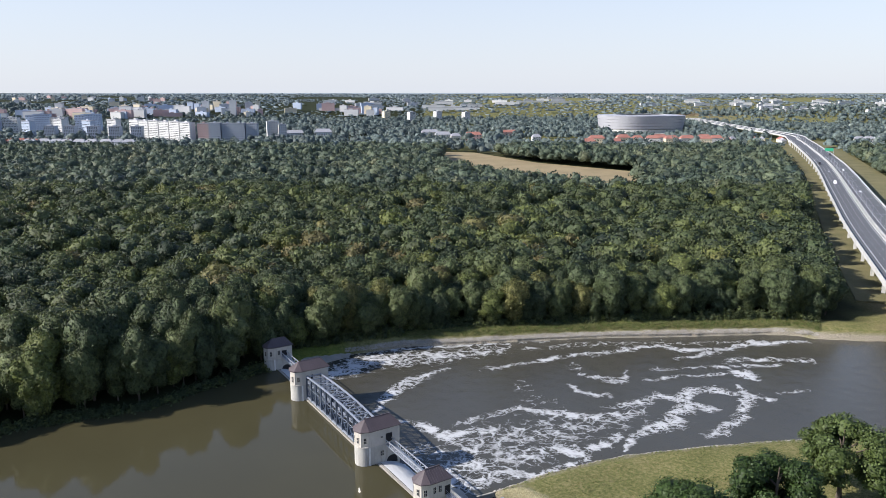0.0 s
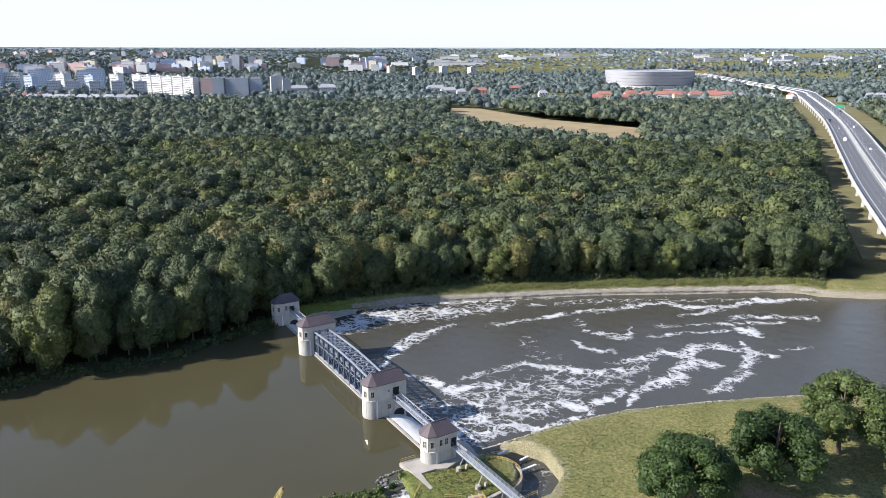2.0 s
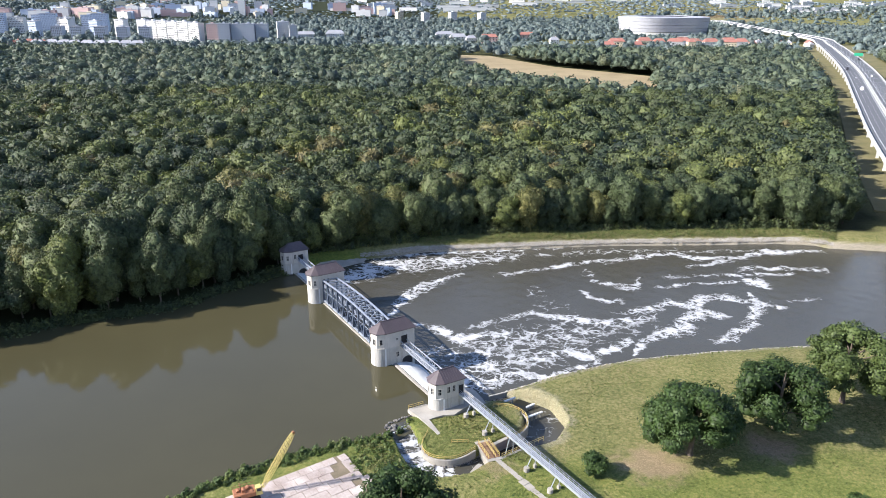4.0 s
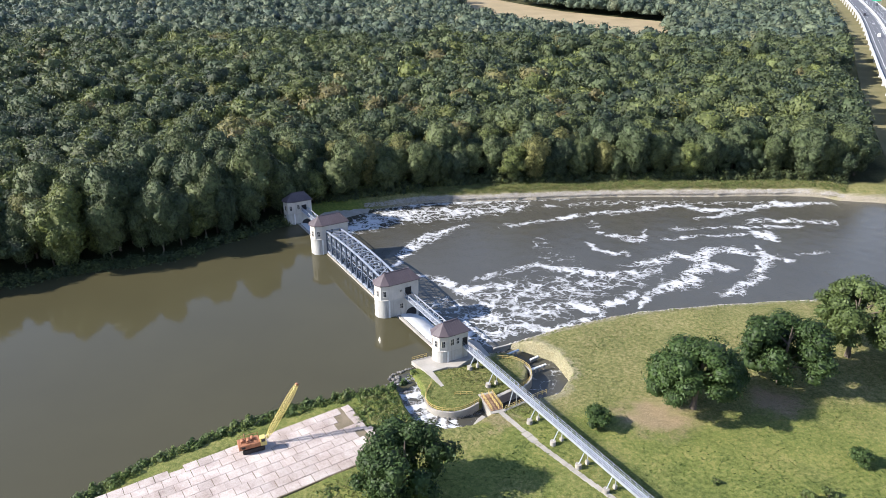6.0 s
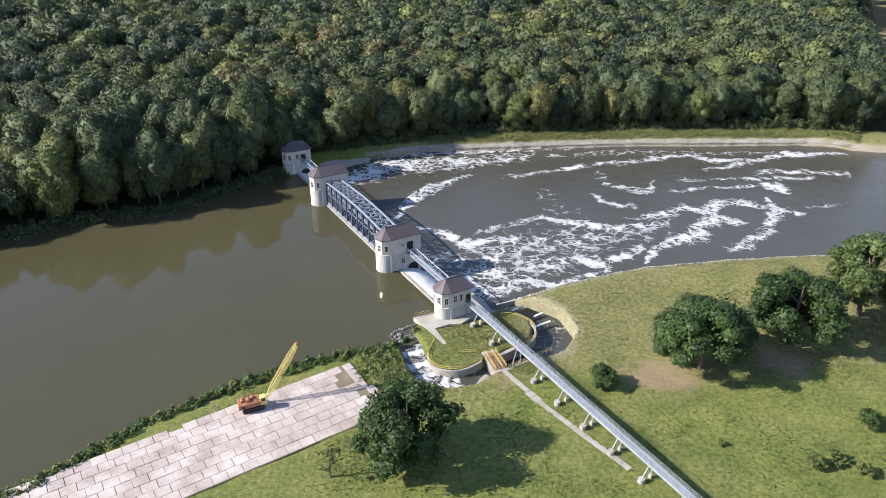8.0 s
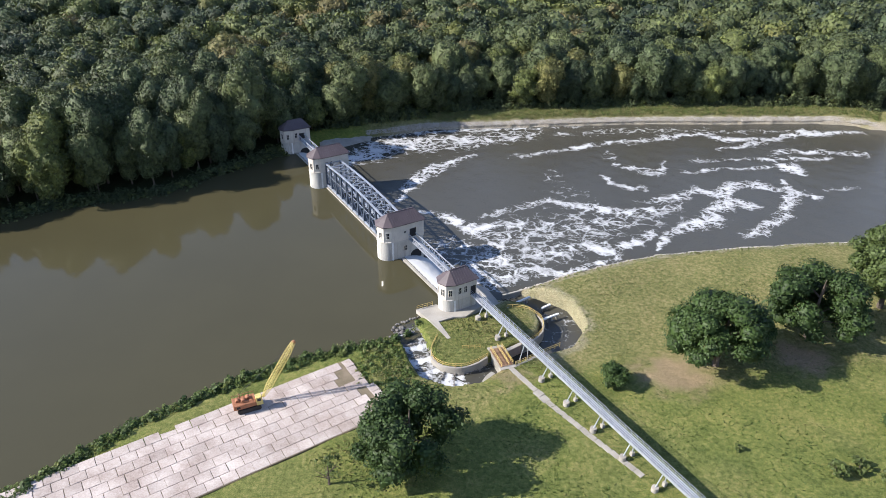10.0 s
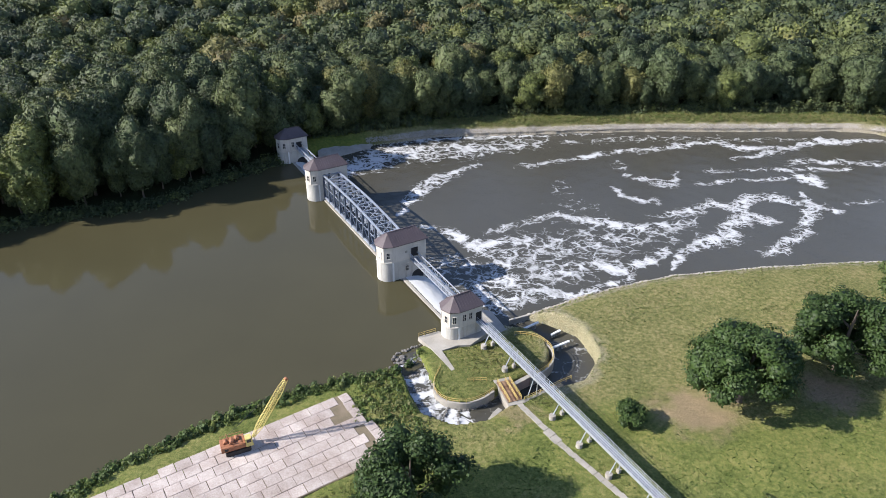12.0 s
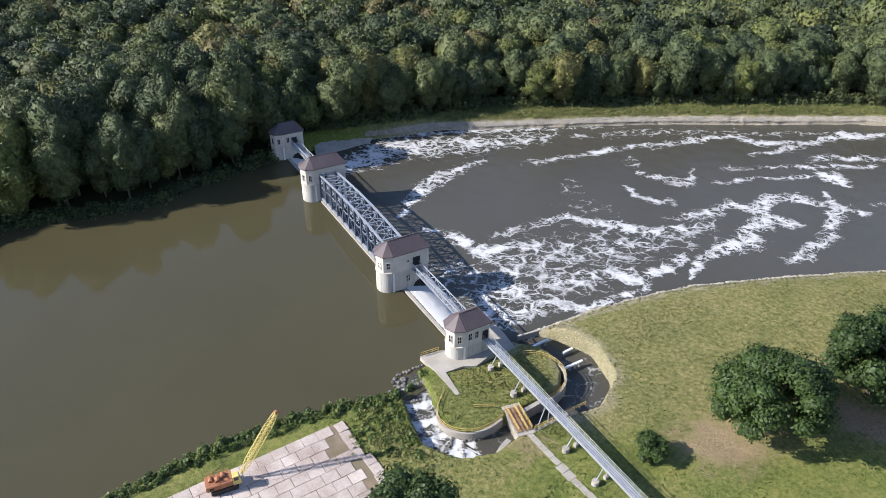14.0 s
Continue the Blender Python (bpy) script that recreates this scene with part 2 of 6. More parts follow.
# ---- the lie of the land ----
UPSTREAM = [(-600, -250), (-300, -75), (-130, 62), (-95, 92), (-80, 105), (-66.6, 120.4), (-59, 126.6), (-50, 134), (-41.6, 139.6), (-29, 145.8),
            (-17.5, 149.8), (-12.6, 157), (-9, 160.5), (-4, 163), (-22, 188), (-49, 231), (-65, 258), (-70, 256), (-77, 249), (-88, 238),
            (-99, 224), (-115.6, 217.4), (-131, 211), (-144.5, 202), (-260, 130), (-600, -60)]
DOWNSTREAM = [(-4, 163), (3, 166), (10, 172), (20.5, 178.5), (29.5, 183.5), (41.5, 189), (52.7, 193.5), (68.6, 197), (85, 200), (100, 202.5),
              (140, 207), (200, 212), (400, 225), (1500, 260), (1500, 345), (300, 300), (190, 295), (165, 298.5), (155, 303.5), (141, 304.5), (104, 301.4),
              (67.6, 299.7), (31, 295), (7, 291.5), (-14.3, 289), (-28, 283.3), (-40, 279), (-55, 272), (-65, 258), (-49, 231), (-22, 188)]
# the fish pass: x, y, half its width, level of its water
PASS = [(-15.5, 155.0, 2.6, 0.0), (-12.6, 149.5, 2.6, -0.05), (-10.6, 143.5, 2.5, -0.3), (-8.0, 138.6, 2.6, -0.6), (-3.0, 136.6, 2.6, -0.85), (2.0, 137.8, 2.4, -1.05),
        (6.0, 141.6, 2.1, -1.25), (10.5, 145.2, 2.1, -1.5), (15.5, 147.8, 2.6, -1.9), (20.6, 151.6, 4.0, -2.0), (22.8, 157.5, 4.8, -2.1), (21.2, 164.0, 4.4, -2.3),
        (16.5, 168.4, 3.4, -2.6), (11.0, 171.0, 3.0, -3.0)]
WATER_LOW = -3.0


def signed(px, py, poly):
    """Distance to a closed outline, negative inside."""
    best = np.full(px.shape, 1e9)
    inside = np.zeros(px.shape, bool)
    n = len(poly)
    for i in range(n):
        ax, ay = poly[i]
        bx, by = poly[(i + 1) % n]
        dx, dy = bx - ax, by - ay
        s = np.clip(((px - ax) * dx + (py - ay) * dy) / (dx * dx + dy * dy), 0, 1)
        best = np.minimum(best, np.hypot(px - ax - s * dx, py - ay - s * dy))
        if ay != by:
            cross = ((ay > py) != (by > py)) & (px < dx * (py - ay) / dy + ax)
            inside ^= cross
    return np.where(inside, -best, best)


def along(px, py, line):
    """Nearest distance to a line of points, and the other columns of the line at that place."""
    best = np.full(px.shape, 1e9)
    cols = [np.zeros(px.shape) for _ in line[0][2:]]
    for a, b in zip(line, line[1:]):
        dx, dy = b[0] - a[0], b[1] - a[1]
        s = np.clip(((px - a[0]) * dx + (py - a[1]) * dy) / (dx * dx + dy * dy), 0, 1)
        d = np.hypot(px - a[0] - s * dx, py - a[1] - s * dy)
        near = d < best
        best = np.where(near, d, best)
        for c, (va, vb) in enumerate(zip(a[2:], b[2:])):
            cols[c] = np.where(near, va + s * (vb - va), cols[c])
    return best, cols


def smooth(e0, e1, v):
    t = np.clip((v - e0) / (e1 - e0), 0, 1)
    return t * t * (3 - 2 * t)


def waves(x, y, scale, seed=0.0):
    """A cheap smooth unevenness between about -1 and 1."""
    x, y = x / scale + seed, y / scale - seed
    return (np.sin(x * 1.7 + 2.1 * np.sin(y * 0.9 + seed)) + np.sin(y * 2.3 + 1.7 * np.sin(x * 1.3 - seed)) + np.sin((x + y) * 1.1 + 2.0 * np.sin((x - y) * 0.7))) / 3


EYE_LEVEL = 103.5


def land(x, y):
    """The ground's height."""
    x, y = np.asarray(x, float), np.asarray(y, float)
    wob = waves(x, y, 3.0) * 0.5 + waves(x, y, 1.2, 3.0) * 0.25
    du, dd = signed(x, y, UPSTREAM) + wob * 0.7, signed(x, y, DOWNSTREAM) + wob * 0.5
    far = y > 240
    level = 0.8 + 0.35 * waves(x, y, 16.0) + 0.15 * waves(x, y, 5.0, 1.0)
    up = np.where(du > 0, level * (1 - np.exp(-du / 1.6)), np.maximum(du * 0.7, -3))
    slope = np.where(far, 6.5, 8.0)
    down = np.where(dd > 0, WATER_LOW + (level - WATER_LOW) * smooth(-0.5, 1, dd / slope) ** 0.9, np.maximum(WATER_LOW + dd * 0.6, -6))
    z = np.minimum(up, down)
    d, (half, lev) = along(x, y, PASS)
    cut = lev - 0.7 + 4.0 * smooth(-0.15, 1.1, d - half)
    z = np.where(d - half < 1.2, np.minimum(z, cut), z)
    r = np.hypot(x, y)
    reach = 2500 + np.maximum(r - 2500, 0) * 7.3
    z = np.where(r > 2500, EYE_LEVEL - r * EYE_LEVEL / reach, z)
    return z


def stretch(lo, hi, step, end, grow=1.22):
    inner = list(np.arange(lo, hi + step / 2, step))
    out, s, v = [], step, inner[-1]
    while v < end:
        s *= grow
        v += s
        out.append(v)
    back, s, v = [], step, lo
    while v > -end:
        s *= grow
        v -= s
        back.append(v)
    return back[::-1] + inner + out


gx = np.array(stretch(-100, 130, 1.0, 4700))
gy = np.array(stretch(88, 312, 1.0, 4700))
gx = np.unique(np.r_[gx, np.arange(-25, 36, 0.5)].round(3))
gy = np.unique(np.r_[gy, np.arange(130, 182, 0.5)].round(3))
X, Y = np.meshgrid(gx, gy)
Z = land(X, Y)
ny, nx = X.shape
idx = np.arange(nx * ny).reshape(ny, nx)
quads = np.stack([idx[:-1, :-1], idx[:-1, 1:], idx[1:, 1:], idx[1:, :-1]], -1).reshape(-1, 4)

CLEARINGS = [[(-560, 985), (-400, 1000), (-395, 975), (-560, 955)], [(-345, 920), (-285, 925), (-280, 900), (-345, 895)]]
FAR_STRAW = surface("stubble_field", (0.21, 0.16, 0.085), (0.32, 0.25, 0.14), 0.08, 0.95, bumps=0)
VERGE = surface("dry_verge", (0.1, 0.1, 0.042), (0.2, 0.17, 0.085), 0.15, 0.95, bumps=0)
FIELD = [(-13, 1221), (52, 1200), (134, 1032), (262, 900), (222, 885), (92, 1000), (20, 1120)]
ROAD = [(92, 0), (148, 135), (187.0, 230), (226.5, 324), (288.0, 470), (354.0, 616), (475.5, 885), (585.0, 1155), (648, 1320), (704, 1485), (730, 1800), (775, 2150), (800, 2420)]
DU, DD = signed(X, Y, UPSTREAM), signed(X, Y, DOWNSTREAM)
droad, _ = along(X, Y, ROAD)
dpass, (hpass, _) = along(X, Y, PASS)
wob = waves(X, Y, 2.2) * 1.2 + waves(X, Y, 0.9, 2.0) * 0.8
gravel = (smooth(5.2, 2.0, DD + wob * 1.3) * smooth(-3, -0.5, DD)) * np.where(Y > 240, smooth(-40, -20, X) * smooth(2.8, 1.4, DD + wob * 0.4), 0.6)
gravel = np.maximum(gravel, smooth(4.0, 1.0, dpass - hpass + wob) * smooth(12, 19, X) * 0.45)
dirt = smooth(9, 3, np.hypot((X - 45) / 1.3, Y - 139) + wob * 1.6) * 0.9
dirt = np.maximum(dirt, smooth(8, 3, np.hypot(X - 75, Y - 146) + wob * 1.5))
dirt = np.maximum(dirt, smooth(5, 2, np.hypot(X - 9.5, Y - 137) + wob * 1.5) * 0.6)
dirt = np.maximum(dirt, smooth(10, 5, droad - 12 + wob) * (Y > 300) * 0.55)
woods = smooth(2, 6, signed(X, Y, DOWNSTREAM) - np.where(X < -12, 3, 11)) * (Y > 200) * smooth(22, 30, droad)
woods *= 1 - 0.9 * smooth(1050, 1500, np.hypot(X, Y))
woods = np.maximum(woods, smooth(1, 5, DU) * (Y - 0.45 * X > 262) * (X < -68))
dry = smooth(6, -8, Y - 0.02 * X - 138 + 6 * waves(X, Y, 14.0)) * -1 + 1
dry = np.maximum(dry * smooth(10, 22, X + (Y - 140) * 0.4), smooth(0.1, 0.9, waves(X, Y, 9.0, 4.0)) * 0.5)
dry = np.maximum(dry, smooth(12, -12, np.hypot(X, Y) * 0 + signed(X, Y, FIELD)) * 1.6)
dry = np.maximum(dry, 0.6 * smooth(16, 10, np.hypot((X - 4) * 0.9, Y - 151)))
dry = np.maximum(dry, smooth(-0.3, 0.7, waves(X, Y, 21.0, 7.0)) * (Y < 240) * 0.5)
dry = np.maximum(dry, 0.8 * smooth(14, 6, np.hypot((X + 8) * 0.6, Y - 131) + wob))
dry = np.maximum(dry, 0.32 * (Y < 240))
for c in CLEARINGS:
    dry = np.maximum(dry, smooth(10, -5, signed(X, Y, c)))
bearing = np.degrees(np.arctan2(X, Y))
dry = np.maximum(dry, ((np.hypot(X, Y) > 2540) & (np.hypot(X, Y) < 2640) & (bearing > 17) & (bearing < 24)) * 1.4)
dry = np.maximum(dry, smooth(75, 50, droad) * (Y > 600) * (Y < 1300) * 0.9)
dry = np.maximum(dry, smooth(34, 24, droad) * (Y > 330) * 1.1)

ground_m, nt, b = material("meadow", 0.95, 0, 0.1)
n1, n2, n3 = noise_tex(nt, 0.1, 6, 0.65), noise_tex(nt, 1.1, 6, 0.7), noise_tex(nt, 5.0, 4, 0.7)
green = ramp(nt, sums(nt, "ADD", sums(nt, "MULTIPLY", n1, 0.5), sums(nt, "MULTIPLY", n2, 0.5)),
             [(0.38, (0.058, 0.088, 0.019)), (0.5, (0.122, 0.152, 0.033)), (0.62, (0.205, 0.205, 0.056))])
straw = ramp(nt, n2, [(0.36, (0.11, 0.105, 0.042)), (0.5, (0.2, 0.175, 0.08)), (0.64, (0.31, 0.25, 0.135))])
c = mix(nt, sums(nt, "MULTIPLY", attr(nt, "dry"), sums(nt, "ADD", 0.25, sums(nt, "MULTIPLY", n1, 0.8))), green, straw)
c = mix(nt, sums(nt, "MULTIPLY", attr(nt, "dirt"), sums(nt, "ADD", 0.3, n3)), c, ramp(nt, n3, [(0.3, (0.2, 0.13, 0.08)), (0.7, (0.38, 0.28, 0.19))]))
c = mix(nt, attr(nt, "gravel"), c, ramp(nt, n3, [(0.38, (0.19, 0.16, 0.115)), (0.62, (0.42, 0.37, 0.29))]))
# forest floor, near black: the canopy's shade is put into this colour too
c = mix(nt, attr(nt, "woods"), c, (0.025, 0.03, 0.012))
c = mix(nt, 0.6, c, mix(nt, 1.0, c, ramp(nt, n3, [(0.35, (0.5, 0.5, 0.5)), (0.65, (1.4, 1.4, 1.4))]), "MULTIPLY"))
nt.links.new(c, b.inputs["Base Color"])
bump(nt, b, sums(nt, "ADD", n2, n3), 0.7, 0.3)
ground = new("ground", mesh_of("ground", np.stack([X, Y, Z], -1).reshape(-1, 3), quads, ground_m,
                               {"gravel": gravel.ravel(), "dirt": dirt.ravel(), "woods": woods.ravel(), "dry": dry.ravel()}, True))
tagged(ground, "grassy meadow, river banks and wooded plain reaching the horizon", "ground", kind="structure")


# ---- water ----
def water_material(name, colour, ripple, rough):
    m, nt, b = material(name, rough, 0, 0.5)
    b.inputs["IOR"].default_value = 1.33
    c = mix(nt, noise_tex(nt, 0.03, 3), [v * 0.85 for v in colour], [v * 1.15 for v in colour])
    return m, nt, b, c


calm_m, nt, b, c = water_material("still_river_water", (0.056, 0.05, 0.026), 0.1, 0.06)
nt.links.new(c, b.inputs["Base Color"])
bump(nt, b, noise_tex(nt, 1.6, 3), 0.06, 0.05)
bm = bmesh.new()
OUT = [(-600, -280), (-300, -95), (-130, 45), (-95, 85), (-79, 99), (-63, 117), (-49, 130), (-40, 136), (-27, 143), (-15.5, 147), (-9.8, 152.5), (-10.2, 157), (-5.5, 160.5), (-3.9, 163),
       (-21, 188.5), (-48, 231.5), (-63, 258.5), (-66, 266), (-85, 250), (-120, 225), (-160, 205), (-260, 150), (-600, -30)]
bm.faces.new([bm.verts.new((x, y, 0)) for x, y in OUT])
bmesh.ops.triangulate(bm, faces=bm.faces)
bmesh.ops.recalc_face_normals(bm, faces=bm.faces)
up_water = tagged(link("water_upstream", bm, calm_m), "calm brown-green river water held above the weir", "water", kind="structure")

# drifting foam, streak by streak: x, y, half width, thickness of the foam
wx, wy = np.arange(-62, 190.1, 0.8), np.arange(160, 312.1, 0.8)
WX, WY = np.meshgrid(wx, wy)
BX, BY = WX + 1.3 * waves(WX, WY, 4.0), WY + 1.3 * waves(WX, WY, 5.0, 2.0)
foam = np.zeros(WX.shape)


def streak(*line):
    d, (half, thick) = along(BX, BY, line)
    np.maximum(foam, 0.74 * thick * smooth(2.3, 0.0, d / half), out=foam)


streak((-39.7, 262.9, 6, 1), (-30.6, 272.3, 8, 0.95), (-16.3, 275.2, 9, 0.82), (-1.7, 279.2, 8, 0.78), (13.1, 282.1, 6, 0.72), (26.3, 287.3, 4, 0.65))
streak((-23.2, 226, 1.2, 1), (-19, 239.7, 2.5, 0.9), (-14.8, 248.3, 3, 0.9), (-9.3, 255.3, 3, 0.8), (2.4, 264.8, 2, 0.8))
streak((16.4, 263.6, 2, 0.65), (33, 269.4, 2, 0.8), (43.9, 275, 2, 0.9), (54.7, 278.2, 2, 0.85), (68, 282.1, 2, 0.85), (77.2, 285.8, 2.5, 0.9))
streak((-29.6, 282.9, 2, 0.8), (-16.9, 286.4, 2, 0.9), (-1.8, 289, 2, 0.9), (20.1, 291.9, 1.6, 0.75), (53.4, 296.2, 1.5, 0.5))
streak((77.2, 285.8, 3, 0.9), (91.4, 291, 2, 0.7), (98.1, 284.9, 2.5, 0.95), (108.6, 285, 2, 0.95), (119.5, 286.1, 2, 0.85), (132.7, 292.9, 3, 0.95), (141.5, 293.4, 2.5, 1), (157.1, 294.8, 2, 0.9))
streak((34.8, 286.6, 3, 0.6), (57, 291.3, 3, 0.55), (79.1, 293.7, 3, 0.55), (104.8, 292.9, 2, 0.55), (127.2, 295.3, 2, 0.5))
streak((95, 274.9, 1.6, 0.8), (113.9, 282.1, 2, 0.8))
streak((113.1, 271.5, 2, 0.75), (121.2, 274.4, 2, 0.85), (135.1, 273.7, 2, 0.85), (147.9, 272.5, 2, 0.75))
streak((81.8, 263.5, 1.6, 0.65), (98.1, 265.4, 1.6, 0.65), (112.1, 266.2, 1.6, 0.75), (132.5, 267.8, 2, 0.85))
streak((111.5, 262, 2, 0.9), (115.1, 258.6, 4, 1.25), (117.4, 253.9, 2, 0.85))
streak((77, 252.9, 2, 0.6), (87.1, 255.3, 1.6, 0.75), (97.5, 257.6, 1.6, 0.75), (109.7, 259.6, 1.6, 0.75))
streak((53.1, 257.8, 2, 0.75), (60.2, 254.6, 2.5, 0.75), (67.4, 252.4, 2, 0.75), (71.5, 261.6, 1.6, 0.6))
streak((46.8, 248.7, 1.2, 0.85), (48.7, 243.4, 1.6, 0.9), (53.5, 239.6, 1.6, 0.75), (59.7, 238.8, 1.6, 0.75))
streak((29.1, 250.7, 4, 0.4), (29.5, 236.4, 5, 0.4), (39.5, 231.2, 4, 0.42))
streak((52.8, 270.5, 2, 0.6), (52.5, 265.2, 3, 0.6))
streak((54.8, 228.3, 2, 0.65), (64.1, 230.6, 3, 0.85), (76.9, 238.9, 2.5, 0.95), (82.8, 234.6, 2.5, 0.95), (91, 243.7, 2.5, 0.95), (98.5, 244.1, 3, 1), (104.4, 240.4, 2, 0.95))
streak((77.4, 222.4, 3, 0.85), (85.4, 231.8, 3, 0.95), (89.2, 230.1, 2.5, 1), (92.4, 226.7, 2, 0.95))
streak((108.6, 246.7, 1.6, 0.8), (108.3, 236.8, 2.5, 0.95), (103.6, 229.1, 2, 0.85), (98.4, 220.1, 2.5, 0.85), (90.9, 213.1, 2.5, 0.85), (82.9, 208.6, 2, 0.75))
streak((55, 199.2, 1, 0.85), (58.8, 205.3, 1.6, 0.95), (64.5, 211.8, 2, 0.95), (71.1, 215.3, 4, 1), (78, 219, 3, 0.9))
streak((110.9, 238.8, 2, 0.85), (115.7, 235.3, 2, 0.85))
streak((121, 241.3, 1.2, 0.65), (132.6, 243.1, 1.2, 0.65))
streak((-14.9, 219.3, 1.5, 0.8), (-6.3, 215.6, 2, 0.95), (2.1, 206.9, 3, 1), (7, 210.4, 3, 0.9), (15.4, 212.4, 2, 0.75))
streak((3.8, 216.1, 2, 0.7), (14.3, 222.6, 2, 0.75), (26.9, 228.6, 2, 0.85), (35.2, 225.4, 2.5, 0.85), (45.1, 222.4, 3, 0.85), (55.1, 221.2, 3, 0.85), (66.2, 225.3, 2.5, 0.75))
streak((-5.8, 197.5, 6, 0.62), (6.7, 198.1, 9, 0.68), (20, 207.9, 10, 0.66), (33.4, 211.8, 10, 0.66), (45.3, 214, 8, 0.64), (58.1, 219.7, 6, 0.6))
streak((5, 189.7, 6, 0.82), (15.7, 192.9, 7, 0.75), (25.2, 196.2, 6, 0.72), (35.1, 201.1, 5, 0.78), (42.3, 197.1, 3, 0.85), (49.7, 203.3, 2, 0.95), (55.9, 209.7, 1.6, 0.85))
streak((9.2, 182.1, 4, 0.85), (18.2, 185.1, 3, 0.85), (27, 185.5, 2, 0.95), (36.5, 189.9, 1.6, 0.95), (43.4, 195.2, 1.6, 0.9))
streak((0.5, 186.8, 5, 0.95), (4.9, 181.8, 5, 0.95), (6.2, 178.2, 3, 0.85))
streak((-43, 258, 5, 1), (-35.7, 263.1, 6, 1))
idx = np.arange(WX.size).reshape(WX.shape)
quads = np.stack([idx[:-1, :-1], idx[:-1, 1:], idx[1:, 1:], idx[1:, :-1]], -1).reshape(-1, 4)
rough_m, nt, b, c = water_material("racing_river_water", (0.058, 0.055, 0.044), 0.3, 0.08)
pos = nt.nodes.new("ShaderNodeNewGeometry").outputs["Position"]
warp = node(nt, "ShaderNodeTexNoise", Scale=0.22, Detail=4.0, Distortion=0.6)
nt.links.new(pos, warp.inputs["Vector"])
off = nt.nodes.new("ShaderNodeVectorMath")
off.operation = "MULTIPLY_ADD"
nt.links.new(warp.outputs["Color"], off.inputs[0])
off.inputs[1].default_value = (6, 6, 0)
nt.links.new(pos, off.inputs[2])


curl = node(nt, "ShaderNodeTexNoise", Scale=0.8, Detail=3.0)
nt.links.new(pos, curl.inputs["Vector"])
off2 = nt.nodes.new("ShaderNodeVectorMath")
off2.operation = "MULTIPLY_ADD"
nt.links.new(curl.outputs["Color"], off2.inputs[0])
off2.inputs[1].default_value = (1.6, 1.6, 0)
nt.links.new(off.outputs[0], off2.inputs[2])
drift = nt.nodes.new("ShaderNodeVectorMath")          # drawn out along the current
drift.operation = "MULTIPLY"
nt.links.new(off2.outputs[0], drift.inputs[0])
drift.inputs[1].default_value = (0.6, 1.0, 1.0)


def lace(scale, sharp):
    """A net of curling threads: 1 along them, falling to 0 between them."""
    v = node(nt, "ShaderNodeTexVoronoi", Scale=scale)
    v.feature = "DISTANCE_TO_EDGE"
    nt.links.new(drift.outputs[0], v.inputs["Vector"])
    return sums(nt, "MAXIMUM", sums(nt, "SUBTRACT", 1.0, sums(nt, "MULTIPLY", v.outputs["Distance"], sharp)), 0.0)


lines = sums(nt, "MAXIMUM", lace(0.3, 4.2), sums(nt, "MULTIPLY", lace(0.75, 3.6), 0.8))
grain = noise_tex(nt, 1.9, 5, 0.75)
patch = noise_tex(nt, 0.28, 3, 0.6, off.outputs[0])
lev = sums(nt, "ADD", sums(nt, "MULTIPLY", lines, 0.62), sums(nt, "MULTIPLY", sums(nt, "SUBTRACT", grain, 0.5), 0.5))
lev = sums(nt, "ADD", lev, sums(nt, "MULTIPLY", sums(nt, "SUBTRACT", patch, 0.5), 0.9))
f = sums(nt, "ADD", lev, sums(nt, "MULTIPLY", attr(nt, "foam"), 0.9))
mm = nt.nodes.new("ShaderNodeMapRange")
nt.links.new(f, mm.inputs["Value"])
mm.inputs["From Min"].default_value, mm.inputs["From Max"].default_value = 0.79, 1.13
mask = sums(nt, "MULTIPLY", mm.outputs[0], sums(nt, "GREATER_THAN", attr(nt, "foam"), 0.02))
nt.links.new(mix(nt, mask, c, (0.52, 0.52, 0.515)), b.inputs["Base Color"])
nt.links.new(sums(nt, "ADD", 0.1, sums(nt, "MULTIPLY", mask, 0.7)), b.inputs["Roughness"])
bump(nt, b, sums(nt, "ADD", sums(nt, "MULTIPLY", noise_tex(nt, 1.3, 6, 0.75), 1.2), mask), 0.4, 0.2)
low_water = new("water_downstream", mesh_of("water_downstream", np.stack([WX, WY, np.full(WX.shape, WATER_LOW) + 0.06 * waves(WX, WY, 2.5)], -1).reshape(-1, 3), quads, rough_m, {"foam": foam.ravel()}, True))
tagged(low_water, "dark river water below the weir streaked with white foam", "water", kind="structure")
bm = boxes((190, 1500, 190, 350, -3.5, WATER_LOW))
tagged(link("water_far", bm, calm_m), "river water running on under the motorway bridge", "water", kind="structure")


# ---- trees ----
rng = np.random.default_rng(7)


def leaves(points, normals, size, rng, spread=0.45):
    """Small four-cornered leaf clumps at points, facing roughly along normals."""
    n = len(points)
    nn = normals + rng.normal(0, spread, (n, 3))
    nn /= np.linalg.norm(nn, axis=1)[:, None]
    s = np.cross(nn, rng.normal(0, 1, (n, 3)))
    s /= np.linalg.norm(s, axis=1)[:, None]
    t = np.cross(nn, s)
    h = size * rng.uniform(0.55, 1.25, (n, 1))
    w = h * rng.uniform(0.6, 1.0, (n, 1))
    bend = nn * h * rng.uniform(-0.35, 0.1, (n, 1))
    v = np.stack([points - s * h + bend, points - t * w, points + s * h + bend, points + t * w], 1)
    return v.reshape(-1, 3), np.arange(4 * n).reshape(n, 4)


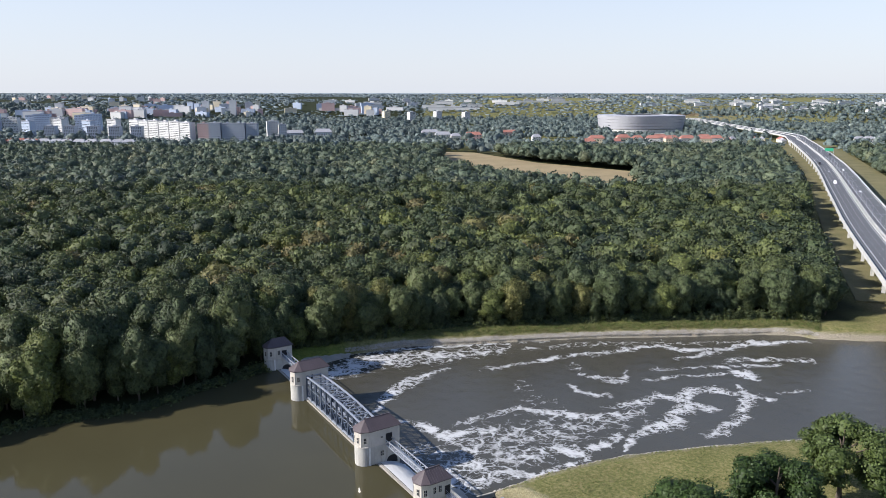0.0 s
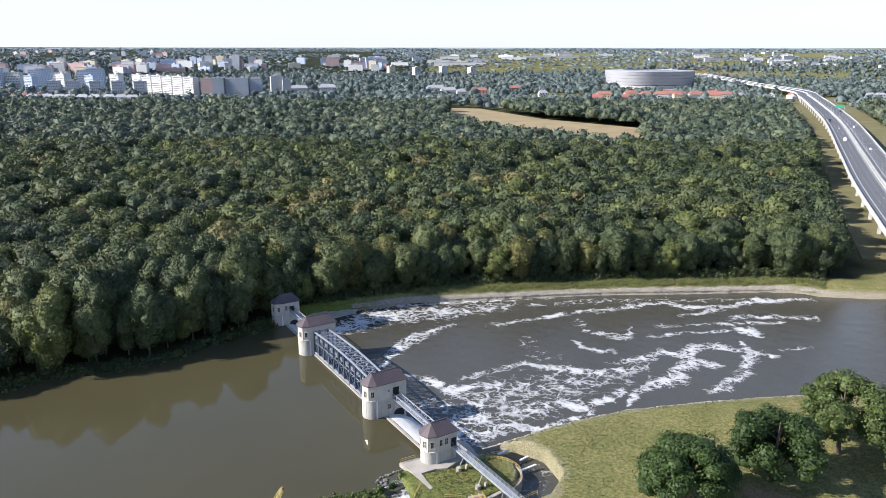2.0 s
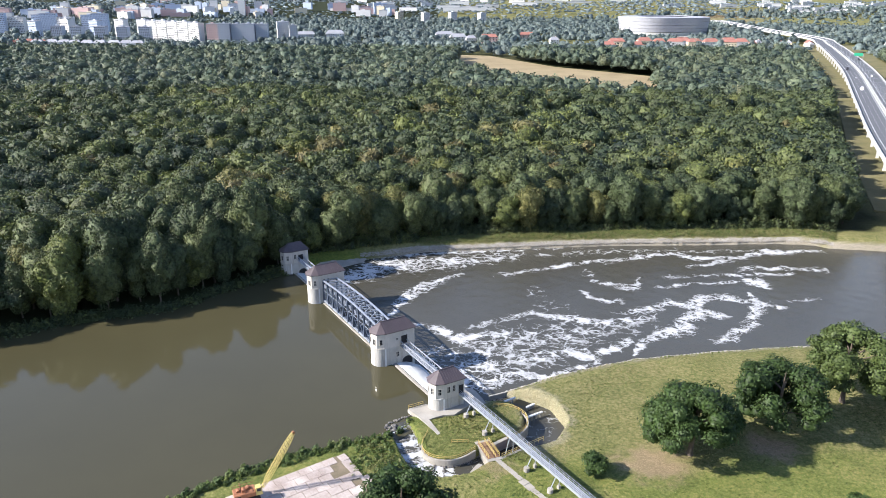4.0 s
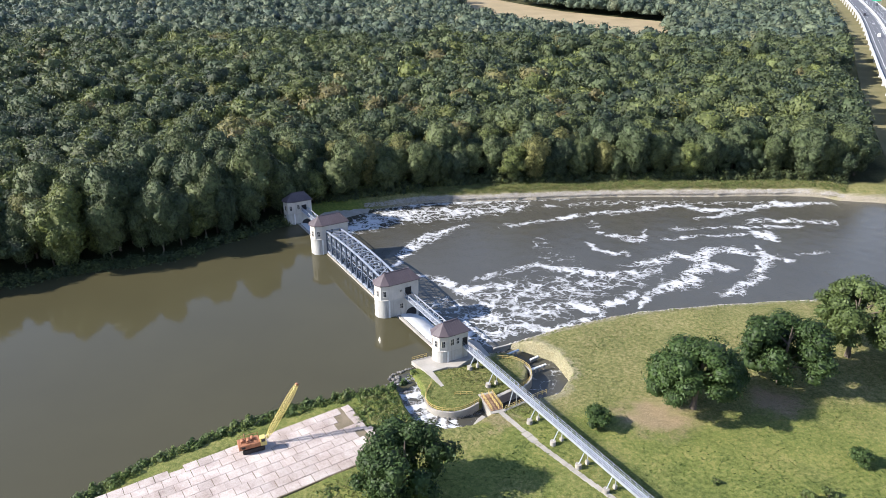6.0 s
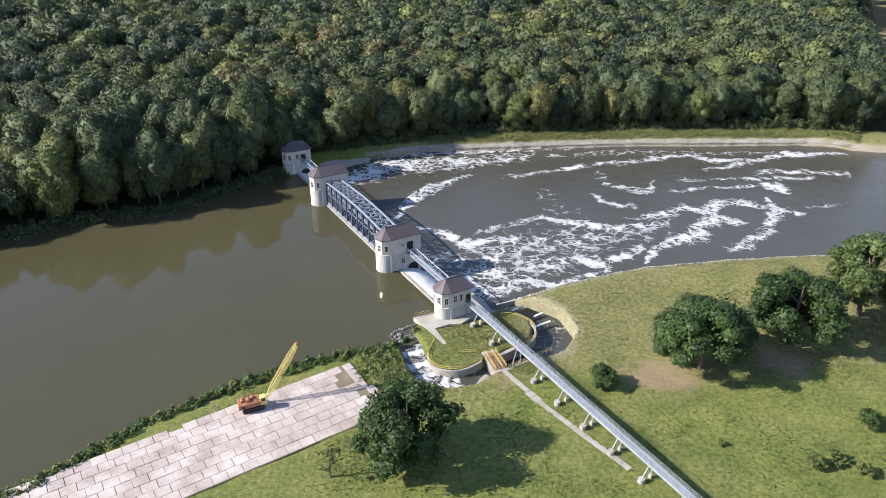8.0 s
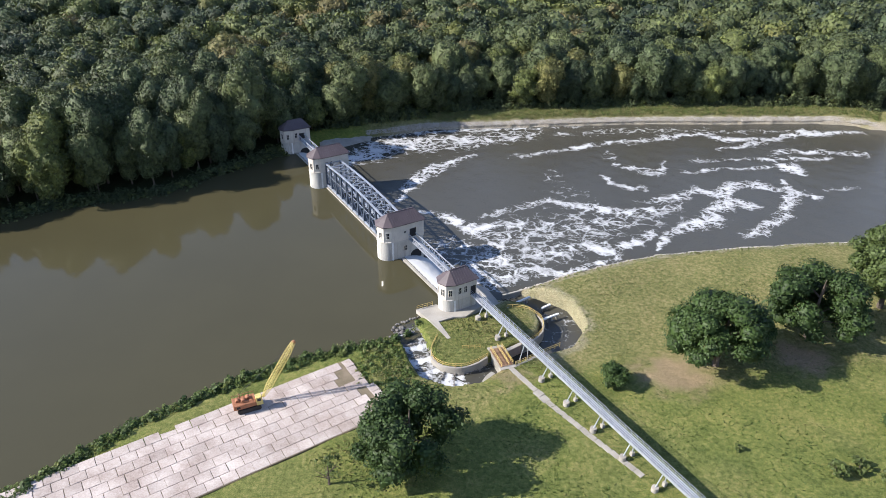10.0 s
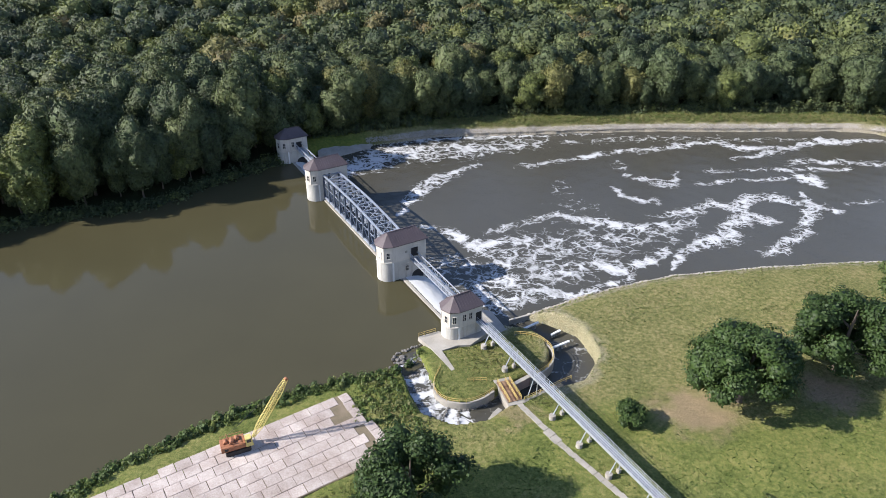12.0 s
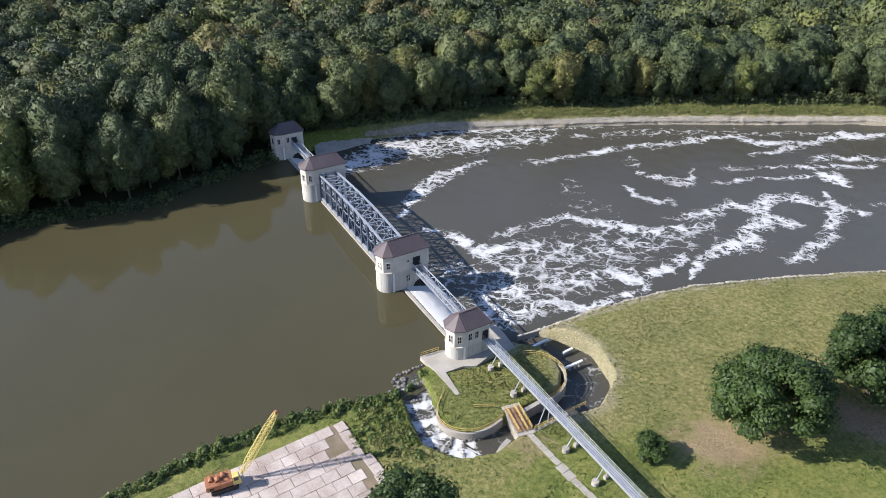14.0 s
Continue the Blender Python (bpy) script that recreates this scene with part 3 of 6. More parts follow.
def crown(rng, radius, height, base, lobes, count, size, flat=0.8, rag=0.0):
    """An uneven crown of lobes, each covered with leaf clumps: vertices and four-cornered faces."""
    pts, nor, core = [], [], []
    mid = (base + height) / 2
    tall = (height - base) / 2
    for k in range(lobes):
        a = rng.uniform(0, math.tau)
        e = rng.uniform(-0.75, 1.0)
        out = math.sqrt(max(0, 1 - e * e)) * rng.uniform(0.45 + 0.1 * rag, 0.8 + 0.3 * rag)
        c = np.array([math.cos(a) * out * radius, math.sin(a) * out * radius, mid + e * tall * (0.7 + 0.15 * rag * rng.uniform(-1, 1))])
        r = radius * rng.uniform(0.3 - 0.12 * rag, 0.5 - 0.1 * rag)
        m = max(4, count // lobes)
        d = rng.normal(0, 1, (m, 3))
        d /= np.linalg.norm(d, axis=1)[:, None]
        d[:, 2] = np.where(d[:, 2] < -0.4, -d[:, 2], d[:, 2])
        pts.append(c + d * r * rng.uniform(0.75, 1.08, (m, 1)) * np.array([1, 1, flat]))
        nor.append(d + np.array([0, 0, 0.25]))
        core.append((c, r * 0.72))
    v, f = leaves(np.concatenate(pts), np.concatenate(nor), size, rng)
    # leaf-coloured box added inside each lobe, blocking light that would leak through
    unit = np.array([(1, 0, 0), (0, 1, 0), (-1, 0, 0), (0, -1, 0), (0, 0, 1), (0, 0, -1)], float)
    of = np.array([(0, 1, 4, 4), (1, 2, 4, 4), (2, 3, 4, 4), (3, 0, 4, 4)])
    vs, fs, n = [v], [f], len(v)
    box_v = np.array([(x, y, z) for x in (-1, 1) for y in (-1, 1) for z in (-1, 1)], float) * 0.62
    box_f = np.array([(0, 1, 3, 2), (4, 6, 7, 5), (0, 4, 5, 1), (2, 3, 7, 6), (1, 5, 7, 3)])
    for c, r in core:
        turn = rng.uniform(0, math.tau)
        q = box_v @ np.array([[math.cos(turn), math.sin(turn), 0], [-math.sin(turn), math.cos(turn), 0], [0, 0, 0.85]])
        vs.append(c + q * r * rng.uniform(0.85, 1.15, (8, 1)))
        fs.append(box_f + n)
        n += 8
    return np.concatenate(vs), np.concatenate(fs)


def ball(level):
    bm = bmesh.new()
    bmesh.ops.create_icosphere(bm, subdivisions=level, radius=1)
    bm.verts.index_update()
    v = np.array([q.co[:] for q in bm.verts])
    f = np.array([[q.index for q in face.verts] for face in bm.faces])
    bm.free()
    return v, f


def canopy(rng, level, radius, height, base, lumps, count, size, cut=-0.8, lobe=(0.27, 0.44), reach=(0.5, 0.8)):
    """A crown seen from afar: domed lobes grown together, with loose leaf clumps over them; three-cornered faces."""
    d, f = ball(level)
    f = f[d[f].mean(1)[:, 2] > cut]
    c = rng.normal(0, 1, (lumps, 3))
    c[:, 2] = np.where(c[:, 2] < -0.5, -c[:, 2], c[:, 2])
    c *= (rng.uniform(*reach, lumps) / np.linalg.norm(c, axis=1))[:, None]
    r = rng.uniform(*lobe, lumps)
    mid, tall = (height + base) / 2, (height - base) / 2
    grow = np.array([radius * 1.05, radius * 1.05, tall])
    lift = np.array([0, 0, mid])
    core = np.array([(0, 0, k * max(0.0, tall - 0.68 * radius)) for k in (-1, -0.33, 0.33, 1)])
    c, r = np.concatenate([c * grow, core]), np.r_[r, np.full(4, 0.56)] * min(radius, tall * 1.1) * 1.05

    def out(dirs):
        dirs = dirs * grow
        dirs = dirs / np.linalg.norm(dirs, axis=1)[:, None]
        b = dirs @ c.T
        under = r[None] ** 2 - (c ** 2).sum(1)[None] + b * b
        hit = np.where(under > 0, b + np.sqrt(np.maximum(under, 0)), 0)
        k = hit.argmax(1)
        p = dirs * hit.max(1)[:, None]
        return p, (p - c[k]) / r[k][:, None]

    v = out(d)[0] * (1 + rng.normal(0, 0.02, (len(d), 1))) + lift
    if count:
        p = rng.normal(0, 1, (2 * count, 3))
        p /= np.linalg.norm(p, axis=1)[:, None]
        p, n = out(p[p[:, 2] > cut][:count])
        m = len(p)
        p = p + lift + n * size * rng.uniform(-0.15, 1.0, (m, 1))
        nn = n + np.array([0, 0, 0.1]) + rng.normal(0, 0.6, (m, 3))
        nn /= np.linalg.norm(nn, axis=1)[:, None]
        a = np.cross(nn, rng.normal(0, 1, (m, 3)))
        a /= np.linalg.norm(a, axis=1)[:, None]
        b = np.cross(nn, a)
        h = size * rng.uniform(0.55, 1.25, (m, 1))
        tri = np.stack([p + a * h, p - a * h * 0.5 + b * h * 0.85, p - a * h * 0.5 - b * h * 0.85], 1).reshape(-1, 3)
        f = np.concatenate([f, np.arange(3 * m).reshape(-1, 3) + len(v)])
        v = np.concatenate([(v - lift) * 0.96 + lift, tri])
    return v, f


def trunk_mesh(rng, height, r, limbs, spread):
    bm = bmesh.new()
    lean = Vector((rng.uniform(-0.04, 0.04), rng.uniform(-0.04, 0.04), 1))
    tube(bm, [lean * (height * k) for k in (-0.02, 0.1, 0.3, 0.6, 0.85)], [r * 1.5, r, r * 0.85, r * 0.55, r * 0.15], 7)
    for k in range(limbs):
        z = height * rng.uniform(0.22, 0.6)
        a = k * math.tau / limbs + rng.uniform(-0.4, 0.4)
        p0 = lean * z
        d = Vector((math.cos(a), math.sin(a), 0))
        l = spread * rng.uniform(0.6, 0.95)
        p1, p2 = p0 + d * l * 0.45 + Vector((0, 0, l * 0.3)), p0 + d * l + Vector((0, 0, l * rng.uniform(0.35, 0.8)))
        tube(bm, [p0, p1, p2], [r * 0.45, r * 0.3, r * 0.08], 5)
    return bm


def forest_kind(rng, radius, height, base, tint):
    v, f = canopy(rng, 3, radius, height, base, 44, 4000, 0.42, -0.9, (0.17, 0.36), (0.5, 0.95))
    cm = mesh_of("crown", v, f, FOREST, {"tint": np.full(len(v), tint)})
    bm = trunk_mesh(rng, height, 0.3, 4, radius * 0.7)
    tm = bpy.data.meshes.new("trunk")
    bm.to_mesh(tm)
    bm.free()
    tm.materials.append(BARK)
    return cm, tm


def tree_kind(name, rng, radius, height, base, lobes, count, size, mat, trunk_r, limbs=5, tint=0.5, rag=0.0):
    v, f = crown(rng, radius, height, base, lobes, count, size, 0.8, rag)
    cm = mesh_of("crown", v, f, mat, {"tint": np.full(len(v), tint)})
    bm = trunk_mesh(rng, height, trunk_r, limbs, radius * 0.8)
    tm = bpy.data.meshes.new("trunk")
    bm.to_mesh(tm)
    bm.free()
    tm.materials.append(BARK)
    return cm, tm


def plant(name, kind, x, y, scale, turn, label, category="tree", group="", z=None, tall=1.0):
    cm, tm = kind
    e = new(name)
    e.location = (x, y, float(land(x, y)) - 0.1 if z is None else z)
    e.rotation_euler = (0, 0, turn)
    e.scale = (scale, scale, scale * tall)
    for key, me in (("trunk", tm), ("crown", cm)):
        o = new(key, me)
        o.parent = e
    return tagged(e, label, category, group)


def inside(x, y, poly):
    return signed(np.asarray(x, float), np.asarray(y, float), poly) < 0


# where trees stand: a shaken grid, kept off water, road, field and buildings
def stand(x0, x1, y0, y1, step, shake, rng):
    x, y = np.meshgrid(np.arange(x0, x1, step), np.arange(y0, y1, step))
    x = x + rng.uniform(-shake, shake, x.shape) * step
    y = y + rng.uniform(-shake, shake, y.shape) * step
    return x.ravel(), y.ravel()


CLEAR = []        # x, y, radius: places kept free of trees, filled by the buildings below


def wooded(x, y):
    ok = (signed(x, y, DOWNSTREAM) > np.where(x < -12, 6.5, 12.5)) & (signed(x, y, UPSTREAM) > 0.3)
    ok &= (y - 0.45 * x > 262) | ((y > 297) & (x > 60))
    ok &= ~((x > -60) & (x < -30) & (y < 280))
    d, _ = along(x, y, ROAD)
    right = (x - 226) * 0.91 - (y - 324) * 0.41 > 0
    ok &= d > np.where(y < 1300, np.where(right, 58, 30), 28)
    for s in (1.1, 1.2):
        ok &= (along(x * s, y * s, ROAD)[0] > 33) | (y > 1300)
    ok &= ~((x > 172) & (y < 320) & (x < 260))
    for s in np.linspace(1.0, 1.3, 9):
        ok &= ~inside(x * s, y * s, FIELD)
    for c in CLEARINGS:
        ok &= ~inside(x, y, c)
    r = np.hypot(x, y)
    for cx, cy, cr in CLEAR:
        ok &= np.hypot(x - cx, y - cy) > cr
    bearing = np.abs(np.arctan2(x, y))
    return ok & ((bearing < radians(34.5)) | ((x < -100) & (y < 460))) & (r < 4600)


def tints(x, y, rng):
    """Species in patches: dark oak, mid green, yellow-green, a few turning brown."""
    p = 0.43 + 0.18 * waves(x, y, 33.0, 5.0) + 0.1 * waves(x, y, 11.0, 8.0)
    warm = smooth(110, 30, np.abs(np.hypot((x + 30) / 2.2, y - 350))) * (rng.random(x.shape) < 0.3) * rng.uniform(0.25, 0.55, x.shape)
    return np.clip(p + rng.normal(0, 0.19, x.shape) + warm, 0.03, 0.97)


def scatter(name, x, y, kinds, rng, label, mat, scale, cols=None):
    """One joined object of many trees, each a turned and scaled copy of one of the shapes."""
    V, F, T = [], [], []
    n = 0
    z = land(x, y)
    t = tints(x, y, rng) if cols is None else cols
    pick = rng.integers(0, len(kinds), x.shape)
    turn = rng.uniform(0, math.tau, x.shape)
    sc = rng.uniform(*scale, x.shape)
    tl = rng.uniform(0.86, 1.14, x.shape)
    for k, (v, f) in enumerate(kinds):
        w = np.flatnonzero(pick == k)
        if not len(w):
            continue
        c, s = np.cos(turn[w])[:, None] * sc[w][:, None], np.sin(turn[w])[:, None] * sc[w][:, None]
        px, py, pz = v[:, 0][None], v[:, 1][None], v[:, 2][None]
        q = np.stack([px * c - py * s + x[w][:, None], px * s + py * c + y[w][:, None], pz * (sc[w] * tl[w])[:, None] + z[w][:, None]], -1)
        V.append(q.reshape(-1, 3))
        F.append((f[None] + (np.arange(len(w)) * len(v))[:, None, None] + n).reshape(-1, f.shape[1]))
        T.append(np.repeat(t[w], len(v)))
        n += len(w) * len(v)
    ob = new(name, mesh_of(name, np.concatenate(V), np.concatenate(F), mat, {"tint": np.concatenate(T)}))
    return tagged(ob, label, "forest", kind="stuff")


# ---- the motorway on its viaduct ----
def path_points(line, step):
    """Points with even steps along a smooth line, and their headings."""
    pts = [Vector((x, y, 0)) for x, y in line]
    dense = []
    for i in range(len(pts) - 1):
        p0, p1, p2, p3 = pts[max(i - 1, 0)], pts[i], pts[i + 1], pts[min(i + 2, len(pts) - 1)]
        for k in range(40):
            t = k / 40
            dense.append(0.5 * (2 * p1 + (p2 - p0) * t + (2 * p0 - 5 * p1 + 4 * p2 - p3) * t * t + (3 * p1 - p0 - 3 * p2 + p3) * t ** 3))
    out, left, last = [dense[0]], step, dense[0]
    for p in dense[1:]:
        while (p - last).length >= left:
            last = last + (p - last).normalized() * left
            out.append(last)
            left = step
        left -= (p - last).length
        last = p
    return out


DECK = 14.0
road_pts = path_points(ROAD, 12.0)


def ribbon(pts, a, b, z0, z1):
    """A band between the offsets a and b to the right of a line, with its thickness."""
    bm = bmesh.new()
    rings = []
    for i, p in enumerate(pts):
        d = (pts[min(i + 1, len(pts) - 1)] - pts[max(i - 1, 0)]).normalized()
        n = Vector((d.y, -d.x, 0))
        rings.append([bm.verts.new((p.x + n.x * o, p.y + n.y * o, z)) for o, z in ((a, z0), (b, z0), (b, z1), (a, z1))])
    for r, s in zip(rings, rings[1:]):
        for k in range(4):
            bm.faces.new((r[k], r[(k + 1) % 4], s[(k + 1) % 4], s[k]))
    bm.faces.new(rings[0][::-1])
    bm.faces.new(rings[-1])
    bmesh.ops.recalc_face_normals(bm, faces=bm.faces)
    return bm


motorway = thing("motorway_viaduct", Matrix(), "grey asphalt motorway on a long pale concrete viaduct", "road", kind="structure")
for a, b in ((-17.5, -0.8), (0.8, 17.5)):
    part("girder", ribbon(road_pts, a, b, DECK - 2.2, DECK - 0.25), BRIDGE, motorway, "pale concrete box girder")
    part("carriageway", ribbon(road_pts, a + 0.6, b - 0.6, DECK - 0.25, DECK), ASPHALT, motorway, "dark grey asphalt")
    for o in (a + 0.3, b - 0.3):
        part("parapet", ribbon(road_pts, o - 0.28, o + 0.28, DECK - 0.25, DECK + 0.75), BRIDGE, motorway)
    for o in (a + 3.9, b - 1.6):
        part("edge_line", ribbon(road_pts, o - 0.14, o + 0.14, DECK, DECK + 0.012), MARKING, motorway)
for o in (-17.3, 17.3):
    part("guard_rail", ribbon(road_pts, o - 0.06, o + 0.06, DECK + 0.75, DECK + 1.15), GALV, motorway)
dash = None
fine_pts = path_points(ROAD, 14.0)
for i in range(22, 76):
    p = fine_pts[i]
    d = (fine_pts[i + 1] - p).normalized()
    n = Vector((d.y, -d.x, 0))
    for o in (-9.9, -6.2, 6.2, 9.9):
        if dash is None:
            dash = part("lane_mark", boxes((-0.12, 0.12, -2.0, 2.0, 0, 0.012)), MARKING, motorway)
            ob = dash
        else:
            ob = new("lane_mark", dash.data)
            ob.parent = motorway
        ob.matrix_local = pose(p.x + n.x * o, p.y + n.y * o, DECK, 0, 0, math.degrees(math.atan2(d.y, d.x)) - 90)
pier_me = None
lamp0 = None
pier_pts = path_points(ROAD, 38.0)
for i in range(5, 40):
    p = pier_pts[i]
    d = (pier_pts[i + 1] - p).normalized()
    turn = math.degrees(math.atan2(d.y, d.x)) - 90
    g = float(land(p.x, p.y))
    for o in (-12.5, -5.5, 5.5, 12.5):
        q = p + Vector((d.y, -d.x, 0)) * o
        if pier_me is None:
            bm = prism(bmesh.new(), [(-0.9, -0.6), (0.9, -0.6), (0.9, 0.6), (-0.9, 0.6)], -20, -2.5)
            prism(bm, [(-0.9, -0.6), (0.9, -0.6), (0.9, 0.6), (-0.9, 0.6)], -2.5, 0, [(-2.0, -0.8), (2.0, -0.8), (2.0, 0.8), (-2.0, 0.8)])
            ob = part("pier", bm, BRIDGE, motorway)
            pier_me = ob.data
        else:
            ob = new("pier", pier_me)
            ob.parent = motorway
        ob.matrix_local = pose(q.x, q.y, DECK - 2.2, 0, 0, turn)
    if p.y > 240:
        if lamp0 is None:
            lamp0 = thing("street_lamp", pose(p.x, p.y, DECK, 0, 0, turn), "grey double-armed motorway lamp on the central reserve", "street lamp", "motorway lamps")
            part("pole", tube(bmesh.new(), [(0, 0, 0), (0, 0, 5), (0, 0, 11)], [0.16, 0.13, 0.09], 8), GALV, lamp0)
            for s in (-1, 1):
                part("arm", tube(bmesh.new(), [(0, 0, 10.8), (s * 1.0, 0, 11.3), (s * 2.2, 0, 11.4)], 0.06, 6), GALV, lamp0)
                part("lantern", boxes((s * 2.5 - 0.5, s * 2.5 + 0.5, -0.18, 0.18, 11.3, 11.48), bevel=0.04), GALV, lamp0)
        else:
            copy_thing(lamp0, pose(p.x, p.y, DECK, 0, 0, turn))

PAINTS = {"white": surface("car_white", (0.7, 0.7, 0.7), (0.8, 0.8, 0.8), 1, 0.3, 0, 0.5, bumps=0), "dark": surface("car_dark", (0.03, 0.03, 0.04), (0.06, 0.06, 0.07), 1, 0.3, 0, 0.5, bumps=0),
          "silver": surface("car_silver", (0.4, 0.41, 0.42), (0.5, 0.51, 0.52), 1, 0.3, 0.4, 0.5, bumps=0)}


def vehicle(y_at, offset, paint, long, wide, tall, label, category):
    p = min(road_pts, key=lambda q: abs(q.y - y_at))
    i = road_pts.index(p)
    d = (road_pts[i + 1] - p).normalized()
    q = p + Vector((d.y, -d.x, 0)) * offset
    e = thing(category.replace(" ", "_"), pose(q.x, q.y, DECK + 0.012, 0, 0, math.degrees(math.atan2(d.y, d.x)) - 90), label, category, "vehicles on the motorway")
    w, l = wide / 2, long / 2
    bm = prism(bmesh.new(), [(-w, -l), (w, -l), (w, l), (-w, l)], 0.35, tall * 0.55)
    top = 0.62 if tall < 2 else 0.92
    prism(bm, [(-w, -l * 0.9), (w, -l * 0.9), (w, l * 0.7), (-w, l * 0.7)], tall * 0.55, tall, [(-w * 0.85, -l * top), (w * 0.85, -l * top), (w * 0.85, l * (top - 0.2)), (-w * 0.85, l * (top - 0.2))])
    part("body", bm, PAINTS[paint], e)
    part("windscreen", boxes((-w * 0.8, w * 0.8, l * 0.62, l * 0.7, tall * 0.58, tall * 0.85)), glass_m, e)
    for sx in (-1, 1):
        for sy in (-0.62, 0.62):
            bm = tube(bmesh.new(), [(sx * w - 0.12, sy * l, 0.35), (sx * w + 0.02, sy * l, 0.35)], 0.35, 10)
            part("wheel", bm, RUBBER, e)


vehicle(690, -8.5, "white", 7.5, 2.4, 3.2, "white box van driving on the motorway", "van")
vehicle(880, -12, "dark", 12, 2.5, 3.6, "dark lorry on the motorway's outer lane", "lorry")
vehicle(790, -8, "silver", 4.4, 1.8, 1.5, "silver car on the motorway", "car")
vehicle(640, 8, "white", 4.4, 1.8, 1.5, "white car on the motorway", "car")
vehicle(820, 8, "white", 4.8, 1.8, 1.6, "white car on the motorway", "car")
vehicle(500, 12, "silver", 4.4, 1.8, 1.5, "silver car on the motorway", "car")
vehicle(1010, 12, "dark", 12, 2.5, 3.6, "dark lorry on the motorway", "lorry")
vehicle(430, 8, "dark", 4.4, 1.8, 1.5, "dark car on the motorway", "car")
gp = min(road_pts, key=lambda q: abs(q.y - 1010))
gantry = thing("sign_gantry", pose(gp.x, gp.y, DECK, 0, 0, -22), "steel gantry with a green direction sign over the motorway", "road sign")
part("post", tube(bmesh.new(), [(1.5, 0, 0), (1.5, 0, 8)], 0.25, 8), GALV, gantry)
part("post", tube(bmesh.new(), [(17, 0, 0), (17, 0, 8)], 0.25, 8), GALV, gantry)
part("beam", bars(((1.5, 0, 7.8), (17, 0, 7.8)), w=0.4), GALV, gantry)
part("panel", boxes((6, 16.5, -0.35, -0.22, 5.6, 9.8)), surface("green_sign", (0.03, 0.3, 0.16), (0.04, 0.36, 0.2), 1, 0.5, bumps=0), gantry, "green sign panel")


# ---- the city ----
def ahead(px_, dist):
    """A place on the plain at an angle across the view and a flat distance; far places draw in with the plain."""
    side = (px_ - 784) / 1272
    r = dist * math.hypot(1, side)
    if r > 2500:
        k = (2500 + (r - 2500) / 7.3) / r
    else:
        k = 1.0
    return side * dist * k, dist * k, k


WALLS = {"white": surface("white_render", (0.5, 0.5, 0.49), (0.62, 0.61, 0.6), 0.05, 0.85, bumps=0), "grey": surface("grey_panel", (0.3, 0.33, 0.38), (0.42, 0.45, 0.5), 0.05, 0.85, bumps=0),
         "pink": surface("pink_render", (0.45, 0.31, 0.29), (0.56, 0.4, 0.37), 0.05, 0.85, bumps=0), "cream": surface("cream_render", (0.58, 0.5, 0.36), (0.7, 0.62, 0.46), 0.05, 0.85, bumps=0),
         "blue": surface("blue_grey_render", (0.36, 0.42, 0.52), (0.46, 0.52, 0.62), 0.05, 0.85, bumps=0)}
FLAT_ROOF = surface("grey_roof_felt", (0.25, 0.25, 0.27), (0.36, 0.36, 0.38), 0.1, 0.9, bumps=0)
TILES = surface("red_roof_tiles", (0.27, 0.11, 0.085), (0.38, 0.18, 0.14), 0.3, 0.85, bumps=0)


def block(x, y, w, d, h, turn, wall, label, group, storeys=0, z=None, clear=True):
    """A flat-roofed block: wall, roof slab, stair shafts on the roof, and a window strip for each storey."""
    g = float(land(x, y)) if z is None else z
    e = thing("apartment_block", pose(x, y, g, 0, 0, turn), label, "apartment building", group)
    part("wall", boxes((-w / 2, w / 2, -d / 2, d / 2, -2, h)), WALLS[wall], e)
    part("roof", boxes((-w / 2 - 0.3, w / 2 + 0.3, -d / 2 - 0.3, d / 2 + 0.3, h, h + 0.8)), FLAT_ROOF, e)
    part("roof_shaft", boxes((-w * 0.12, w * 0.1, -d * 0.2, d * 0.2, h + 0.8, h + 3.2)), WALLS[wall], e)
    if storeys:
        step = h / storeys
        n = max(2, int(w / 3.4))
        first = None
        for k in range(storeys):
            if first is None:
                bm = bmesh.new()
                for j in range(n):
                    cx = -w / 2 + (j + 0.5) * w / n
                    box(bm, cx - 0.85, cx + 0.85, -d / 2 - 0.06, -d / 2 + 0.1, 0, 1.5)
                ob = tagged(part("window_row", bm, glass_m, e), kind="stuff")
                first = ob.data
            else:
                ob = tagged(new("window_row", first), kind="stuff")
                ob.parent = e
            ob.location = (0, 0, k * step + 1.0)
    if clear:
        CLEAR.append((x, y, max(w, d) * 0.55 + 4))
        for k in (0.965, 0.935):
            CLEAR.append((x * k, y * k, max(w, d) * 0.5))
    return e


